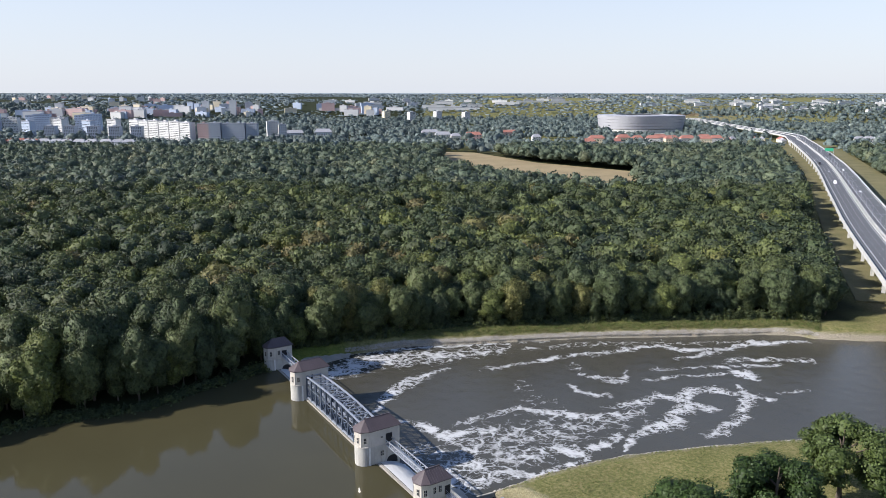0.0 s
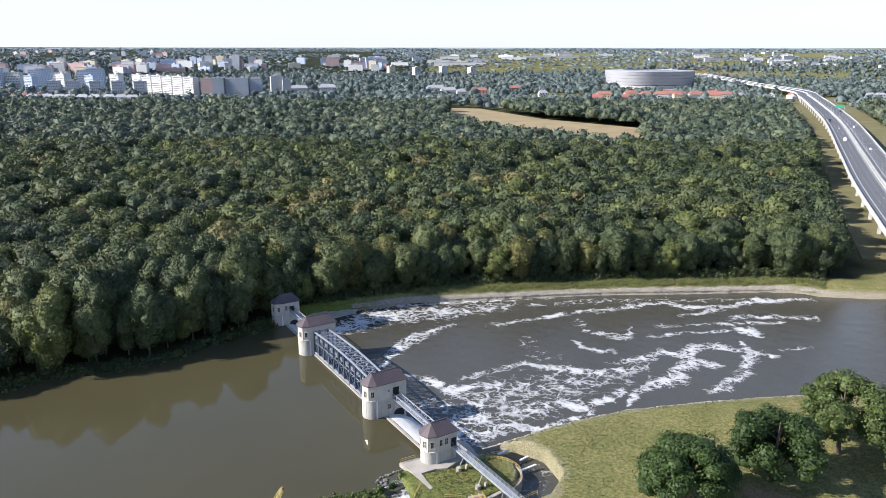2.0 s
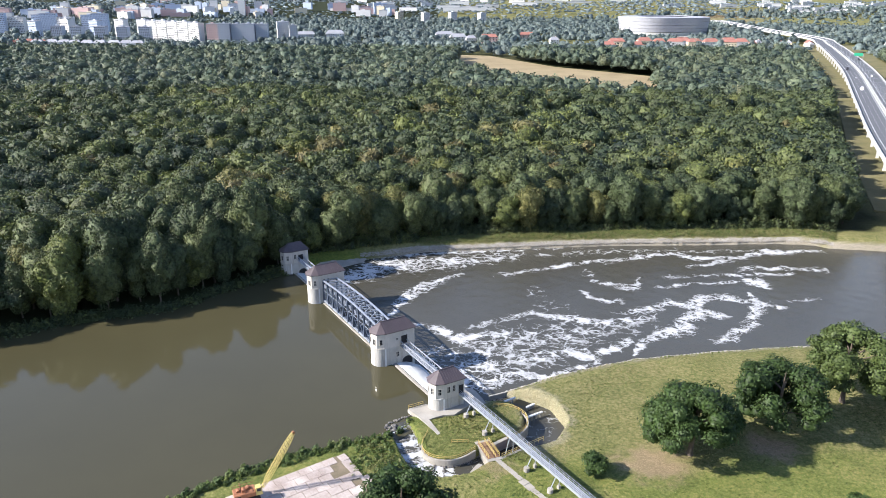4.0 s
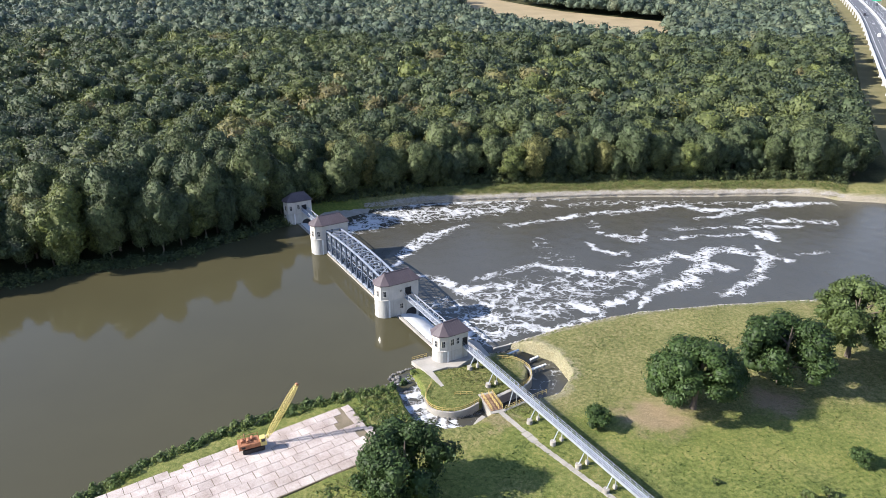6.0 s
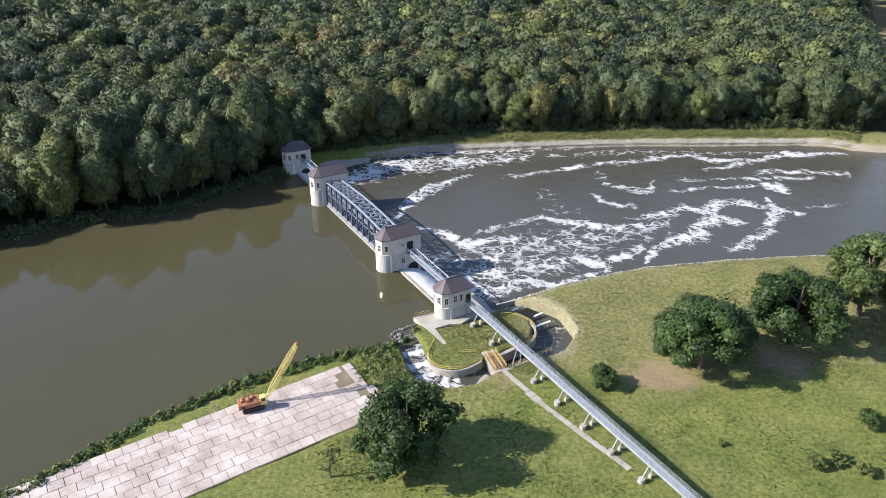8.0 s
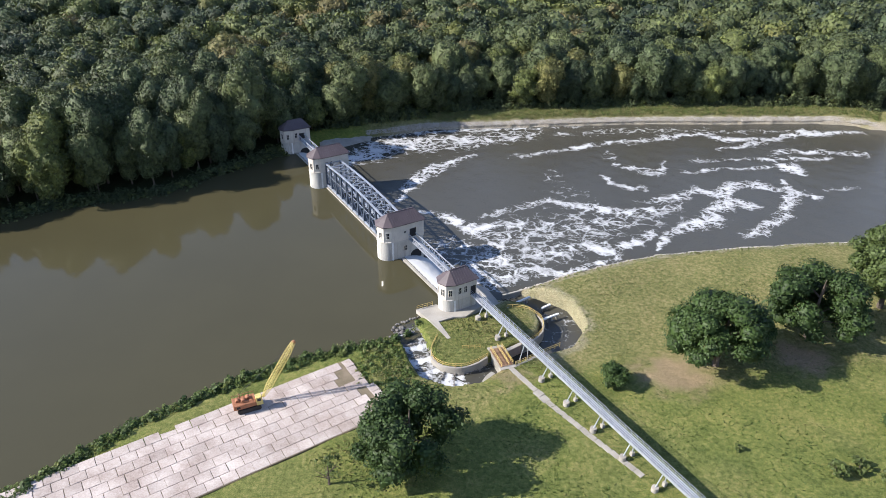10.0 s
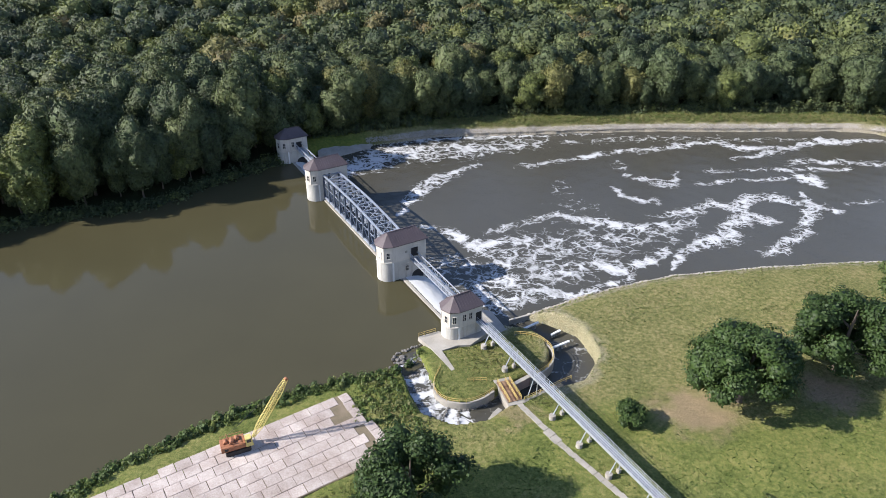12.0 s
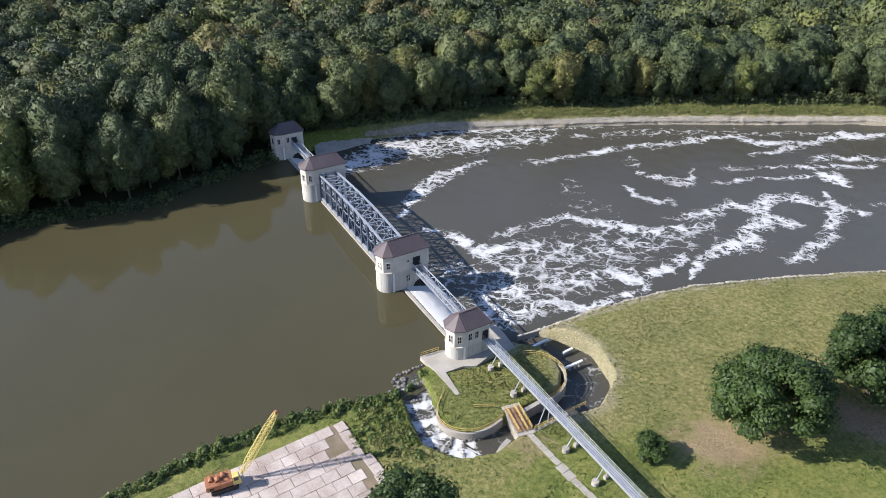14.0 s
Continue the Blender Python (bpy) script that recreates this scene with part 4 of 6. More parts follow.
def house(x, y, w, d, h, turn, wall, tile, label, group, clear=True):
    """A house with a hipped or gabled roof, windows and chimney."""
    e = thing("house", pose(x, y, float(land(x, y)), 0, 0, turn), label, "house", group)
    part("wall", boxes((-w / 2, w / 2, -d / 2, d / 2, -1, h)), WALLS[wall], e)
    bm = bmesh.new()
    o = 0.6
    c = [bm.verts.new(v) for v in ((-w / 2 - o, -d / 2 - o, h), (w / 2 + o, -d / 2 - o, h), (w / 2 + o, d / 2 + o, h), (-w / 2 - o, d / 2 + o, h))]
    a, b2 = bm.verts.new((-w / 2 + d * 0.35, 0, h + d * 0.45)), bm.verts.new((w / 2 - d * 0.35, 0, h + d * 0.45))
    for f in ((c[0], c[1], b2, a), (c[2], c[3], a, b2), (c[1], c[2], b2), (c[3], c[0], a), (c[3], c[2], c[1], c[0])):
        bm.faces.new(f)
    roof = part("roof", bm, tile, e)
    part("chimney", boxes((w * 0.12, w * 0.12 + 1.0, -0.4, 0.4, h + d * 0.2, h + d * 0.45 + 1.2)), WALLS["pink"], roof)
    for fl in range(max(1, int(h / 3))):
        for j in range(max(2, int(w / 5))):
            cx = -w / 2 + (j + 0.5) * w / max(2, int(w / 5))
            part("window", boxes((cx - 0.8, cx + 0.8, -d / 2 - 0.05, -d / 2 + 0.1, fl * 3 + 0.9, fl * 3 + 2.4)), glass_m, e)
    if clear:
        CLEAR.append((x, y, max(w, d) * 0.6 + 5))
        for k in (0.975, 0.95, 0.92):
            CLEAR.append((x * k, y * k, max(w, d) * 0.6))
    return e


for k in range(6):      # the long white slab, stepping back section by section
    t = (k + 0.5) / 6
    x, y = -672 + 176 * t, 1572 - 128 * t
    block(x, y, 33, 13, 40 - 1.5 * (k % 2), -36, "white", "long white eleven-storey panel block stepping back in sections", "white slab sections", 11)
# lit pink end and shaded grey front are put into the wall colours
for k in range(5):
    block(-476 + 24 * k, 1450 - 6 * (k % 2), 22.5, 14, 37 + (k % 2), 3, "grey" if k else "pink", "eleven-storey panel block, lit end in pink walls, shaded front in grey", "grey slab sections", 11)
block(-351, 1500, 24, 14, 39, 20, "white", "white high-rise beside the grey slabs", "city blocks", 11)
block(-331, 1498, 16, 14, 33, 20, "white", "white high-rise with a lower wing", "city blocks", 9)
for x in (-802, -757, -706, -662, -622):
    block(x, 1480 + 12 * math.sin(x), 21, 18, 30, 6, "grey", "grey point tower block among trees", "point towers", 10)
for k in range(9):
    block(-1110 + 38 * k, 1690 + 22 * math.sin(k * 2.0), 34, 14, 40 + 4 * (k % 3), 4 * (k % 3), "blue" if k % 3 else "white", "bluish-grey high-rise slab in the housing estate", "estate slabs", 11)
for k in range(5):
    block(-905 + 62 * k, 1590 + 18 * math.sin(k), 30, 13, 36 + 3 * (k % 2), -30, "white" if k % 2 else "blue", "pale high-rise slab in the housing estate", "estate slabs", 11)
for k in range(9):
    house(-770 + 24 * k, 1352 + 7 * math.sin(k * 1.3) - 10 * (k > 4), 23, 11, 8.5, 4 * math.sin(k), "white" if k % 3 else "cream", FLAT_ROOF, "pale terraced row house with a dark roof", "terraced houses")
for k in range(7):
    house(-880 + 17 * k, 1395 + 5 * math.sin(k * 2.1), 15, 10, 7, 10, "pink", TILES, "small house with a red tiled roof", "red row houses")
for i, px_ in enumerate((685, 729, 775, 824)):
    x, y, _ = ahead(px_, 2300)
    block(x, y, 21, 19, 36 - (i % 2) * 2, 30, "cream" if i == 0 else "white", "pale tower block standing alone above trees", "four tower blocks", 12)
for x, y, w, d, h, wall in ((0, 1560, 34, 14, 9, "white"), (26, 1500, 20, 12, 10, "white"), (-30, 1660, 40, 14, 8, "white"), (150, 1640, 34, 12, 9, "pink"), (190, 1480, 18, 12, 9, "white"), (-270, 1640, 40, 16, 10, "white"), (-330, 1620, 40, 14, 9, "white")):
    house(x, y, w, d, h, 8, wall, FLAT_ROOF if wall == "white" else TILES, "pale house among the trees", "houses in the trees")
house(62, 1500, 34, 13, 12, 5, "pink", TILES, "orange-red tiled house among the trees", "houses in the trees")
for k, (x, y, w) in enumerate(((296, 1400, 30), (330, 1385, 24), (372, 1390, 22), (404, 1400, 26), (438, 1392, 26), (470, 1398, 28), (500, 1388, 26), (528, 1404, 24), (352, 1420, 26), (425, 1425, 30), (512, 1425, 26), (275, 1372, 26))):
    house(x, y, w, 13, 11.5 if k not in (1, 11) else 7, 6 * math.sin(k * 1.7), "white" if k % 2 else "cream", TILES, "house with steep red tiled roof near the stadium", "red-roofed houses")
for k in range(7):
    house(820 + 22 * k, 1430 + 6 * math.sin(k), 20, 11, 8, -6, "white", FLAT_ROOF, "white terraced house beyond the motorway", "white terraces")
for k in range(8):
    house(560 + 19 * k, 1430 + 30 * math.sin(k * 2.2), 13, 10, 7, 20 * k, "white" if k % 2 else "cream", TILES if k % 3 == 0 else FLAT_ROOF, "detached pale house among trees", "garden houses")

# far quarters: rows of blocks drawn in with the plain
far_rng = np.random.default_rng(31)
for a, b, near, far, n, tall in ((0, 240, 2300, 3300, 34, 34), (230, 470, 2500, 4200, 46, 34), (500, 680, 2900, 4300, 16, 30), (560, 860, 3600, 7500, 26, 14), (880, 1060, 4500, 9000, 10, 14), (1120, 1330, 4200, 9500, 16, 14), (1330, 1568, 3400, 7000, 26, 14), (0, 330, 4500, 9000, 26, 30)):
    for _ in range(n):
        px_, dist = far_rng.uniform(a, b), far_rng.uniform(near, far)
        x, y, k = ahead(px_, dist)
        h = tall * far_rng.uniform(0.5, 1.15) * k
        low = tall < 20
        w = far_rng.uniform(50, 150) * k if low else far_rng.uniform(22, 70) * k
        wall = ("white", "white", "cream", "pink", "blue")[int(far_rng.integers(0, 5 if not low else 2))]
        block(x, y, w, 14 * k, h + 4 * (1 - k), far_rng.uniform(-25, 25), wall, "far pale city block in the hazy distance" if not low else "far white industrial hall", "far city blocks" if not low else "far halls", 0, None, False)
for px_, dist, w, h in ((419, 3000, 26, 62), (372, 3200, 30, 55), (118, 2900, 30, 50), (935, 6200, 230, 12), (985, 6000, 200, 12), (1395, 3700, 120, 22), (1345, 3500, 60, 26)):
    x, y, k = ahead(px_, dist)
    block(x, y, w * k, 16 * k, h * k, 5, "white", "tall pale far building above the roofs", "far landmarks", 0, None, False)


# ---- the stadium ----
def oval(rx, ry, n=72, p=2.6):
    return [(rx * math.copysign(abs(math.cos(a)) ** (2 / p), math.cos(a)), ry * math.copysign(abs(math.sin(a)) ** (2 / p), math.sin(a))) for a in (k * math.tau / n for k in range(n))]


SKIN = surface("pale_membrane", (0.3, 0.3, 0.33), (0.4, 0.4, 0.42), 0.04, 0.6, bumps=0)
stadium = thing("stadium", pose(497, 1835, 2, 0, 0, 14), "round pale membrane-clad football stadium with an open roof ring", "stadium")
part("base", prism(bmesh.new(), oval(100, 84), -2, 7), BRIDGE, stadium, "dark concourse level")
for k in range(4):
    z = 8 + k * 7.6
    part("membrane_ring", prism(bmesh.new(), oval(100 + k * 1.2, 84 + k * 1.2), z, z + 7.2, oval(101.2 + k * 1.2, 85.2 + k * 1.2)), SKIN, stadium)
bm = bmesh.new()
o1, o2 = oval(104, 88), oval(64, 50)
vo = [[bm.verts.new((x, y, z)) for x, y in o] for o, z in ((o1, 38.4), (o1, 39.6), (o2, 41.0), (o2, 39.8))]
for i in range(len(o1)):
    j = (i + 1) % len(o1)
    for q in range(4):
        bm.faces.new((vo[q][i], vo[q][j], vo[(q + 1) % 4][j], vo[(q + 1) % 4][i]))
part("roof_ring", bm, SKIN, stadium, "pale translucent roof ring")
part("stand", prism(bmesh.new(), oval(96, 80), 20, 36, oval(62, 48)), BRIDGE, stadium)
CLEAR += [(497, 1835, 125), (480, 1720, 90), (455, 1640, 60)]
plaza = link("plaza", boxes((300, 640, 1700, 1740, -1, 2.2)), CONCRETE)
tagged(plaza, "pale paved stadium forecourt", "pavement", kind="structure")


# ---- woods ----
near_kinds = [forest_kind(rng, r, h, b0, t) for r, h, b0, t in
              ((6.6, 20, 1.0, 0.25), (7.4, 21, 1.5, 0.35), (6.0, 19, 1.0, 0.45), (6.8, 22, 2.0, 0.55), (6.0, 18, 0.5, 0.7), (7.0, 20, 1.0, 0.3), (6.0, 19, 1.0, 0.88), (5.6, 17, 0.5, 0.15))]
fx, fy = stand(-340, 330, 130, 360, 6.4, 0.38, rng)
ok = wooded(fx, fy)
fx, fy = fx[ok], fy[ok]
edge = np.minimum(signed(fx, fy, DOWNSTREAM), signed(fx, fy, UPSTREAM))
order = np.argsort(edge + 0.02 * np.abs(fx) + 1000 * (np.arctan2(-fx, fy) > radians(34)))
front, rest = order[:290], order[290:]
ft = tints(fx, fy, rng)
kind_t = np.array([0.25, 0.35, 0.45, 0.55, 0.7, 0.3, 0.88, 0.15])
for i in front:
    k = int(np.argmin(np.abs(kind_t - ft[i]) + rng.uniform(0, 0.15, 8)))
    word = ("dark green", "green", "green", "light green", "yellow-green", "green", "yellowing", "dark green")[k]
    plant("tree", near_kinds[k], fx[i], fy[i], rng.uniform(0.62, 1.12), rng.uniform(0, 6.28), word + " deciduous tree at the forest's edge above the river", group="trees along the forest edge", tall=rng.uniform(0.9, 1.15) * (1.22 if fx[i] < -68 else 1.0))
mid_kinds = [canopy(rng, 2, r, h, b0, 15, 620, 0.62, -0.35) for r, h, b0 in ((6.0, 20, 7), (6.8, 21, 7.5), (5.4, 18.5, 7), (6.4, 21.5, 8), (5.7, 18, 6), (4.8, 19, 7), (7.4, 20.5, 7))]
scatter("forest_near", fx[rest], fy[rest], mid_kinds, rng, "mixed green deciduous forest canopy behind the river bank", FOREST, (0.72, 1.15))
mx, my = stand(-420, 420, 360, 640, 7.9, 0.4, rng)
ok = wooded(mx, my)
mid_kinds = [canopy(rng, 2, r, h, b0, 13, 260, 0.9, -0.2) for r, h, b0 in ((6.4, 20, 7), (7.2, 21, 7), (5.8, 18.5, 6), (6.8, 21, 7), (5.2, 19, 7), (7.8, 20, 7))]
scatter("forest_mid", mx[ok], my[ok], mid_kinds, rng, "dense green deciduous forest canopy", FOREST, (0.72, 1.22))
mx, my = stand(-760, 760, 640, 1150, 9.2, 0.42, rng)
ok = wooded(mx, my)
far_kinds = [canopy(rng, 2, r, h, b0, 9, 80, 1.5, -0.5) for r, h, b0 in ((7.4, 19, 4), (8.2, 20, 4), (6.6, 18, 4), (5.8, 19, 4), (8.8, 19, 4))]
scatter("forest_far", mx[ok], my[ok], far_kinds, rng, "green woods thinning towards the city", FOREST_FAR_HAZE, (0.65, 1.25))
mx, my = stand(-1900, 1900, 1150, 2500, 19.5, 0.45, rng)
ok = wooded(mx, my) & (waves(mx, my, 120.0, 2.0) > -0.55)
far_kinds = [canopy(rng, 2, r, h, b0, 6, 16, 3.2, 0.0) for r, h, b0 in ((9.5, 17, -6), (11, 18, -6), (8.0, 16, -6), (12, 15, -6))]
scatter("woods_distant", mx[ok], my[ok], far_kinds, rng, "distant woods and gardens between the houses", WOODS_FAR_HAZE, (0.5, 1.15))
mx, my = stand(-3200, 3200, 2450, 4500, 25, 0.48, rng)
ok = wooded(mx, my) & (waves(mx, my, 260.0, 2.0) + 0.5 * waves(mx, my, 70.0, 6.0) > -0.3)
far_kinds = [canopy(rng, 2, r, h, b0, 5, 0, 1.0, -0.3) for r, h, b0 in ((14, 6, -5), (17, 7, -5), (12, 5, -5), (20, 6, -5))]
scatter("woods_horizon", mx[ok], my[ok], far_kinds, rng, "belts of woodland towards the horizon", WOODS_LAST_HAZE, (0.6, 1.2))

# the last distance behind everything: an added band whose glow stands in for blue haze
haze_m, nt, b = material("haze_glow", 1.0, 0, 0)
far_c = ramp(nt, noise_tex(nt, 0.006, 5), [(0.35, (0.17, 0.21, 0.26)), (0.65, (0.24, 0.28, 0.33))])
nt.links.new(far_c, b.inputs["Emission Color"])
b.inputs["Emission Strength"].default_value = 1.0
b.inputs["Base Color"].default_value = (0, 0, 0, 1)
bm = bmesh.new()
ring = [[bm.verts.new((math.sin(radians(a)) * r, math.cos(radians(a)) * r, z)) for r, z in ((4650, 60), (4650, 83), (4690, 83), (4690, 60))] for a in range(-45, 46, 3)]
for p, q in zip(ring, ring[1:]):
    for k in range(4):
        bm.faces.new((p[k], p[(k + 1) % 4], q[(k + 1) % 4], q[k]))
tagged(link("backdrop", bm, haze_m), "glowing pale blue backdrop band, far country with its haze in the colour", "backdrop", kind="structure")

oak_a = tree_kind("oak", np.random.default_rng(11), 9.6, 17, 0.3, 64, 17000, 0.29, OAK, 0.6, 7, 0.45, 0.9)
oak_b = tree_kind("oak", np.random.default_rng(11), 8.8, 18, 0.6, 56, 15000, 0.29, OAK, 0.55, 7, 0.3, 0.9)
oak_c = tree_kind("oak", np.random.default_rng(11), 9.2, 21, 1.5, 50, 14000, 0.3, OAK, 0.55, 7, 0.8, 0.9)
bush_k = tree_kind("bush", rng, 2.6, 4.4, 0.2, 20, 2400, 0.2, OAK, 0.12, 4, 0.5)
plant("oak_tree", oak_a, 54.5, 142.5, 1.05, 0.4, "broad dark green oak standing alone in the meadow", group="meadow trees")
plant("oak_tree", oak_b, 79, 154, 1.08, 1.9, "dark green oak with bare limbs in the meadow", group="meadow trees")
plant("oak_tree", oak_c, 102, 167, 1.1, 2.9, "tall light green tree on the meadow bank", group="meadow trees")
plant("oak_tree", oak_b, 116, 158, 1.0, 4.0, "leafy green tree behind the oaks", group="meadow trees")
plant("oak_tree", oak_b, -10.8, 110.5, 0.98, 3.3, "dark green oak between the slab yard and the meadow", group="meadow trees")
plant("bush", bush_k, 31.0, 135.2, 1.2, 1.0, "round dark green bush beside the footbridge", "bush")
plant("bush", bush_k, 84, 124.5, 0.95, 2.0, "small grey-green bush in the meadow", "bush")
plant("bush", bush_k, 66, 151, 1.6, 0.3, "ochre-green shrub between two oaks", "bush")
plant("tree", forest_kind(rng, 8.0, 22, 1.0, 0.78), -131, 221, 1.15, 0.5, "large light green tree leaning over the river bank", z=0.6)
for x, y, s_ in ((67.5, 112.5, 0.9), (72.5, 113.5, 0.8), (77, 111, 0.7), (52, 118, 0.4)):
    plant("bush", tree_kind("bush", rng, 2.4, 3.2, 0.1, 10, 420, 0.35, OAK, 0.1, 3, 1.0, 0.6), x, y, s_, x, "low yellow-green shrub in the meadow", "bush", "meadow shrubs")
dead = thing("bare_tree", pose(-24.6, 106.2, 0.7), "small half-dead tree with bare grey limbs beside the yard", "tree")
bm = trunk_mesh(rng, 7.0, 0.22, 7, 3.6)
part("trunk", bm, BARK, dead)
v, f = crown(rng, 2.8, 6.8, 2.6, 9, 150, 0.3, 0.8, 1.0)
ob = new("crown", mesh_of("crown", v[:600], f[:150], OAK, {"tint": np.full(600, 0.9)}))
ob.parent = dead


# ---- the weir ----
U = Vector((-0.533, 0.846, 0)).normalized()       # along the weir
V_ = Vector((U.y, -U.x, 0))                       # downstream
ANGLE = math.degrees(math.atan2(V_.y, V_.x))      # local x runs downstream, local y along the weir
ORIGIN = Vector((-4.7, 162.1, 0))


def at_weir(s, v=0.0, z=0.0):
    p = ORIGIN + U * s + V_ * v
    return pose(p.x, p.y, z, 0, 0, ANGLE)


def nose(r, length, facets, back=None):
    """A plan with a rounded end upstream: round for the pier, faceted for the storey above."""
    pts = [(length, -r), (length, r)]
    for k in range(facets + 1):
        a = math.pi / 2 + math.pi * k / facets
        pts.append((math.cos(a) * r, math.sin(a) * r))
    return pts


def window(parent, m, w, h):
    lintel = part("window", boxes((-w / 2 - 0.12, w / 2 + 0.12, -0.08, 0.05, h, h + 0.12)), PLASTER, parent)
    lintel.matrix_local = m
    for x in (-w / 2 - 0.12, w / 2):
        part("jamb", boxes((x, x + 0.12, -0.08, 0.05, 0, h)), PLASTER, lintel)
    part("sill", boxes((-w / 2 - 0.18, w / 2 + 0.18, -0.14, 0.05, -0.12, 0)), PLASTER, lintel)
    part("mullion", boxes((-0.035, 0.035, -0.03, 0.05, 0, h)), PLASTER, lintel)
    part("glazing_bar", boxes((-w / 2, w / 2, -0.034, 0.046, h * 0.5 - 0.03, h * 0.5 + 0.03)), PLASTER, lintel)
    part("pane", boxes((-w / 2, w / 2, 0.0, 0.03, 0, h)), glass_m, lintel, "dark window glass")


def tower(name, s, v, length, eave, band, label, openings, r=2.9):
    e = thing(name, at_weir(s, v), label, "weir tower", "weir towers")
    bm = prism(bmesh.new(), nose(r, length, 20), -6, band)
    part("pier", bm, PIER, e, "grey concrete pier with a rounded nose")
    part("cornice", prism(bmesh.new(), nose(r + 0.1, length + 0.08, 20), band, band + 0.3), PLASTER, e)
    ru = r + 0.1
    part("upper_wall", prism(bmesh.new(), nose(ru, length + 0.05, 4), band + 0.3, eave), PLASTER, e, "pale rendered upper storey")
    part("eave", prism(bmesh.new(), nose(ru + 0.45, length + 0.5, 4), eave, eave + 0.22), ROOF, e)
    # hipped sheet roof with a faceted end
    bm = bmesh.new()
    out = nose(ru + 0.5, length + 0.55, 4)
    lo = [bm.verts.new((x, y, eave + 0.22)) for x, y in out]
    h = 2.5
    a, b = bm.verts.new((0.3, 0, eave + 0.22 + h)), bm.verts.new((length - 1.6, 0, eave + 0.22 + h))
    bm.faces.new((lo[0], lo[1], b))
    bm.faces.new((lo[1], lo[2], a, b))
    for i in range(2, len(lo) - 1):
        bm.faces.new((lo[i], lo[i + 1], a))
    bm.faces.new((lo[-1], lo[0], b, a))
    bm.faces.new(lo[::-1])
    bmesh.ops.recalc_face_normals(bm, faces=bm.faces)
    roof = part("roof", bm, ROOF, e, "brown standing-seam sheet roof")
    n = int(length / 0.65)
    for side in (-1, 1):
        for k in range(n + 1):
            x = k * length / n
            t = 1.0
            if x > length - 1.6:
                t = max(0.05, (length + 0.55 - x) / 2.15)
            bm = bars(((x, side * (ru + 0.5), eave + 0.25), (x, side * (ru + 0.5) * (1 - t), eave + 0.25 + h * t)), w=0.06, h=0.08)
            part("seam", bm, ROOF, roof)
    part("ridge_cap", bars(((0.2, 0, eave + h + 0.26), (length - 1.5, 0, eave + h + 0.26)), w=0.25, h=0.12), ROOF, roof)
    # windows on the faces of the nose and the long sides
    zw = band + 1.35
    for k in range(4):
        a = math.pi / 2 + math.pi * (k + 0.5) / 4
        d = ru * math.cos(math.pi / 8) + 0.01
        window(e, pose(math.cos(a) * d, math.sin(a) * d, zw, 0, 0, math.degrees(a) + 90), 0.75, 1.7)
    for side, x, w, hh, z in openings:
        window(e, pose(x, side * (ru + 0.01), z, 0, 0, 0 if side < 0 else 180), w, hh)
    for side in (-1, 1):
        part("pilaster", boxes((-0.1, 0.35, side * (r + 0.06) - 0.1, side * (r + 0.06) + 0.1, 0, band)), WHITEWASH, e)
    return e


def doorway(e, side, x, w, z0, z1, ru=3.02):
    o = side * ru
    # a thin near-black sheet on the wall paints the shade inside the doorway
    d = part("doorway", boxes((x - w / 2, x + w / 2, o - 0.03, o + 0.03, z0, z1)), DARK, e, "doorway as a near-black panel, its inner shade in the colour")
    part("door_frame", boxes((x - w / 2 - 0.15, x - w / 2, o - 0.12, o + 0.12, z0, z1), (x + w / 2, x + w / 2 + 0.15, o - 0.12, o + 0.12, z0, z1), (x - w / 2 - 0.15, x + w / 2 + 0.15, o - 0.12, o + 0.12, z1, z1 + 0.15)), PLASTER, d)


T1 = tower("weir_tower", 0, 0.0, 6.1, 8.8, 4.3, "pale weir tower with brown hipped roof where the footbridge ends", [(-1, 1.4, 0.8, 1.7, 5.9), (-1, 3.0, 0.8, 1.7, 5.9), (1, 2, 0.8, 1.7, 5.9)], 2.65)
T2 = tower("weir_tower", 30.3, -1.6, 9.6, 10.3, 5.5, "tall pale weir tower on a rounded pier beside the truss gate", [(-1, 3.9, 0.6, 0.6, 7.6), (-1, 4.0, 0.9, 1.5, 2.2), (1, 1.6, 0.8, 1.7, 7), (1, 3, 0.8, 1.7, 7)])
T3 = tower("weir_tower", 81.5, -1.4, 9.6, 10.5, 5.5, "tall pale weir tower between truss gate and far spillway", [(-1, 2.0, 0.8, 1.8, 7), (-1, 3.6, 0.8, 1.8, 7)])
T4 = tower("weir_tower", 112.8, -0.2, 7.0, 8.9, 4.3, "pale weir tower with brown hipped roof against the forest bank", [(-1, 1.8, 0.8, 1.7, 5.9), (1, 2, 0.8, 1.7, 5.9)])
doorway(T1, -1, 5.1, 1.5, 4.6, 7.2, 2.77)
doorway(T1, 1, 4.0, 1.8, 5.0, 7.4, 2.77)
doorway(T2, -1, 6.2, 2.0, 6.0, 8.6)
doorway(T3, 1, 5.0, 2.0, 5.6, 8.2)
doorway(T4, -1, 4.0, 2.0, 5.0, 7.4)


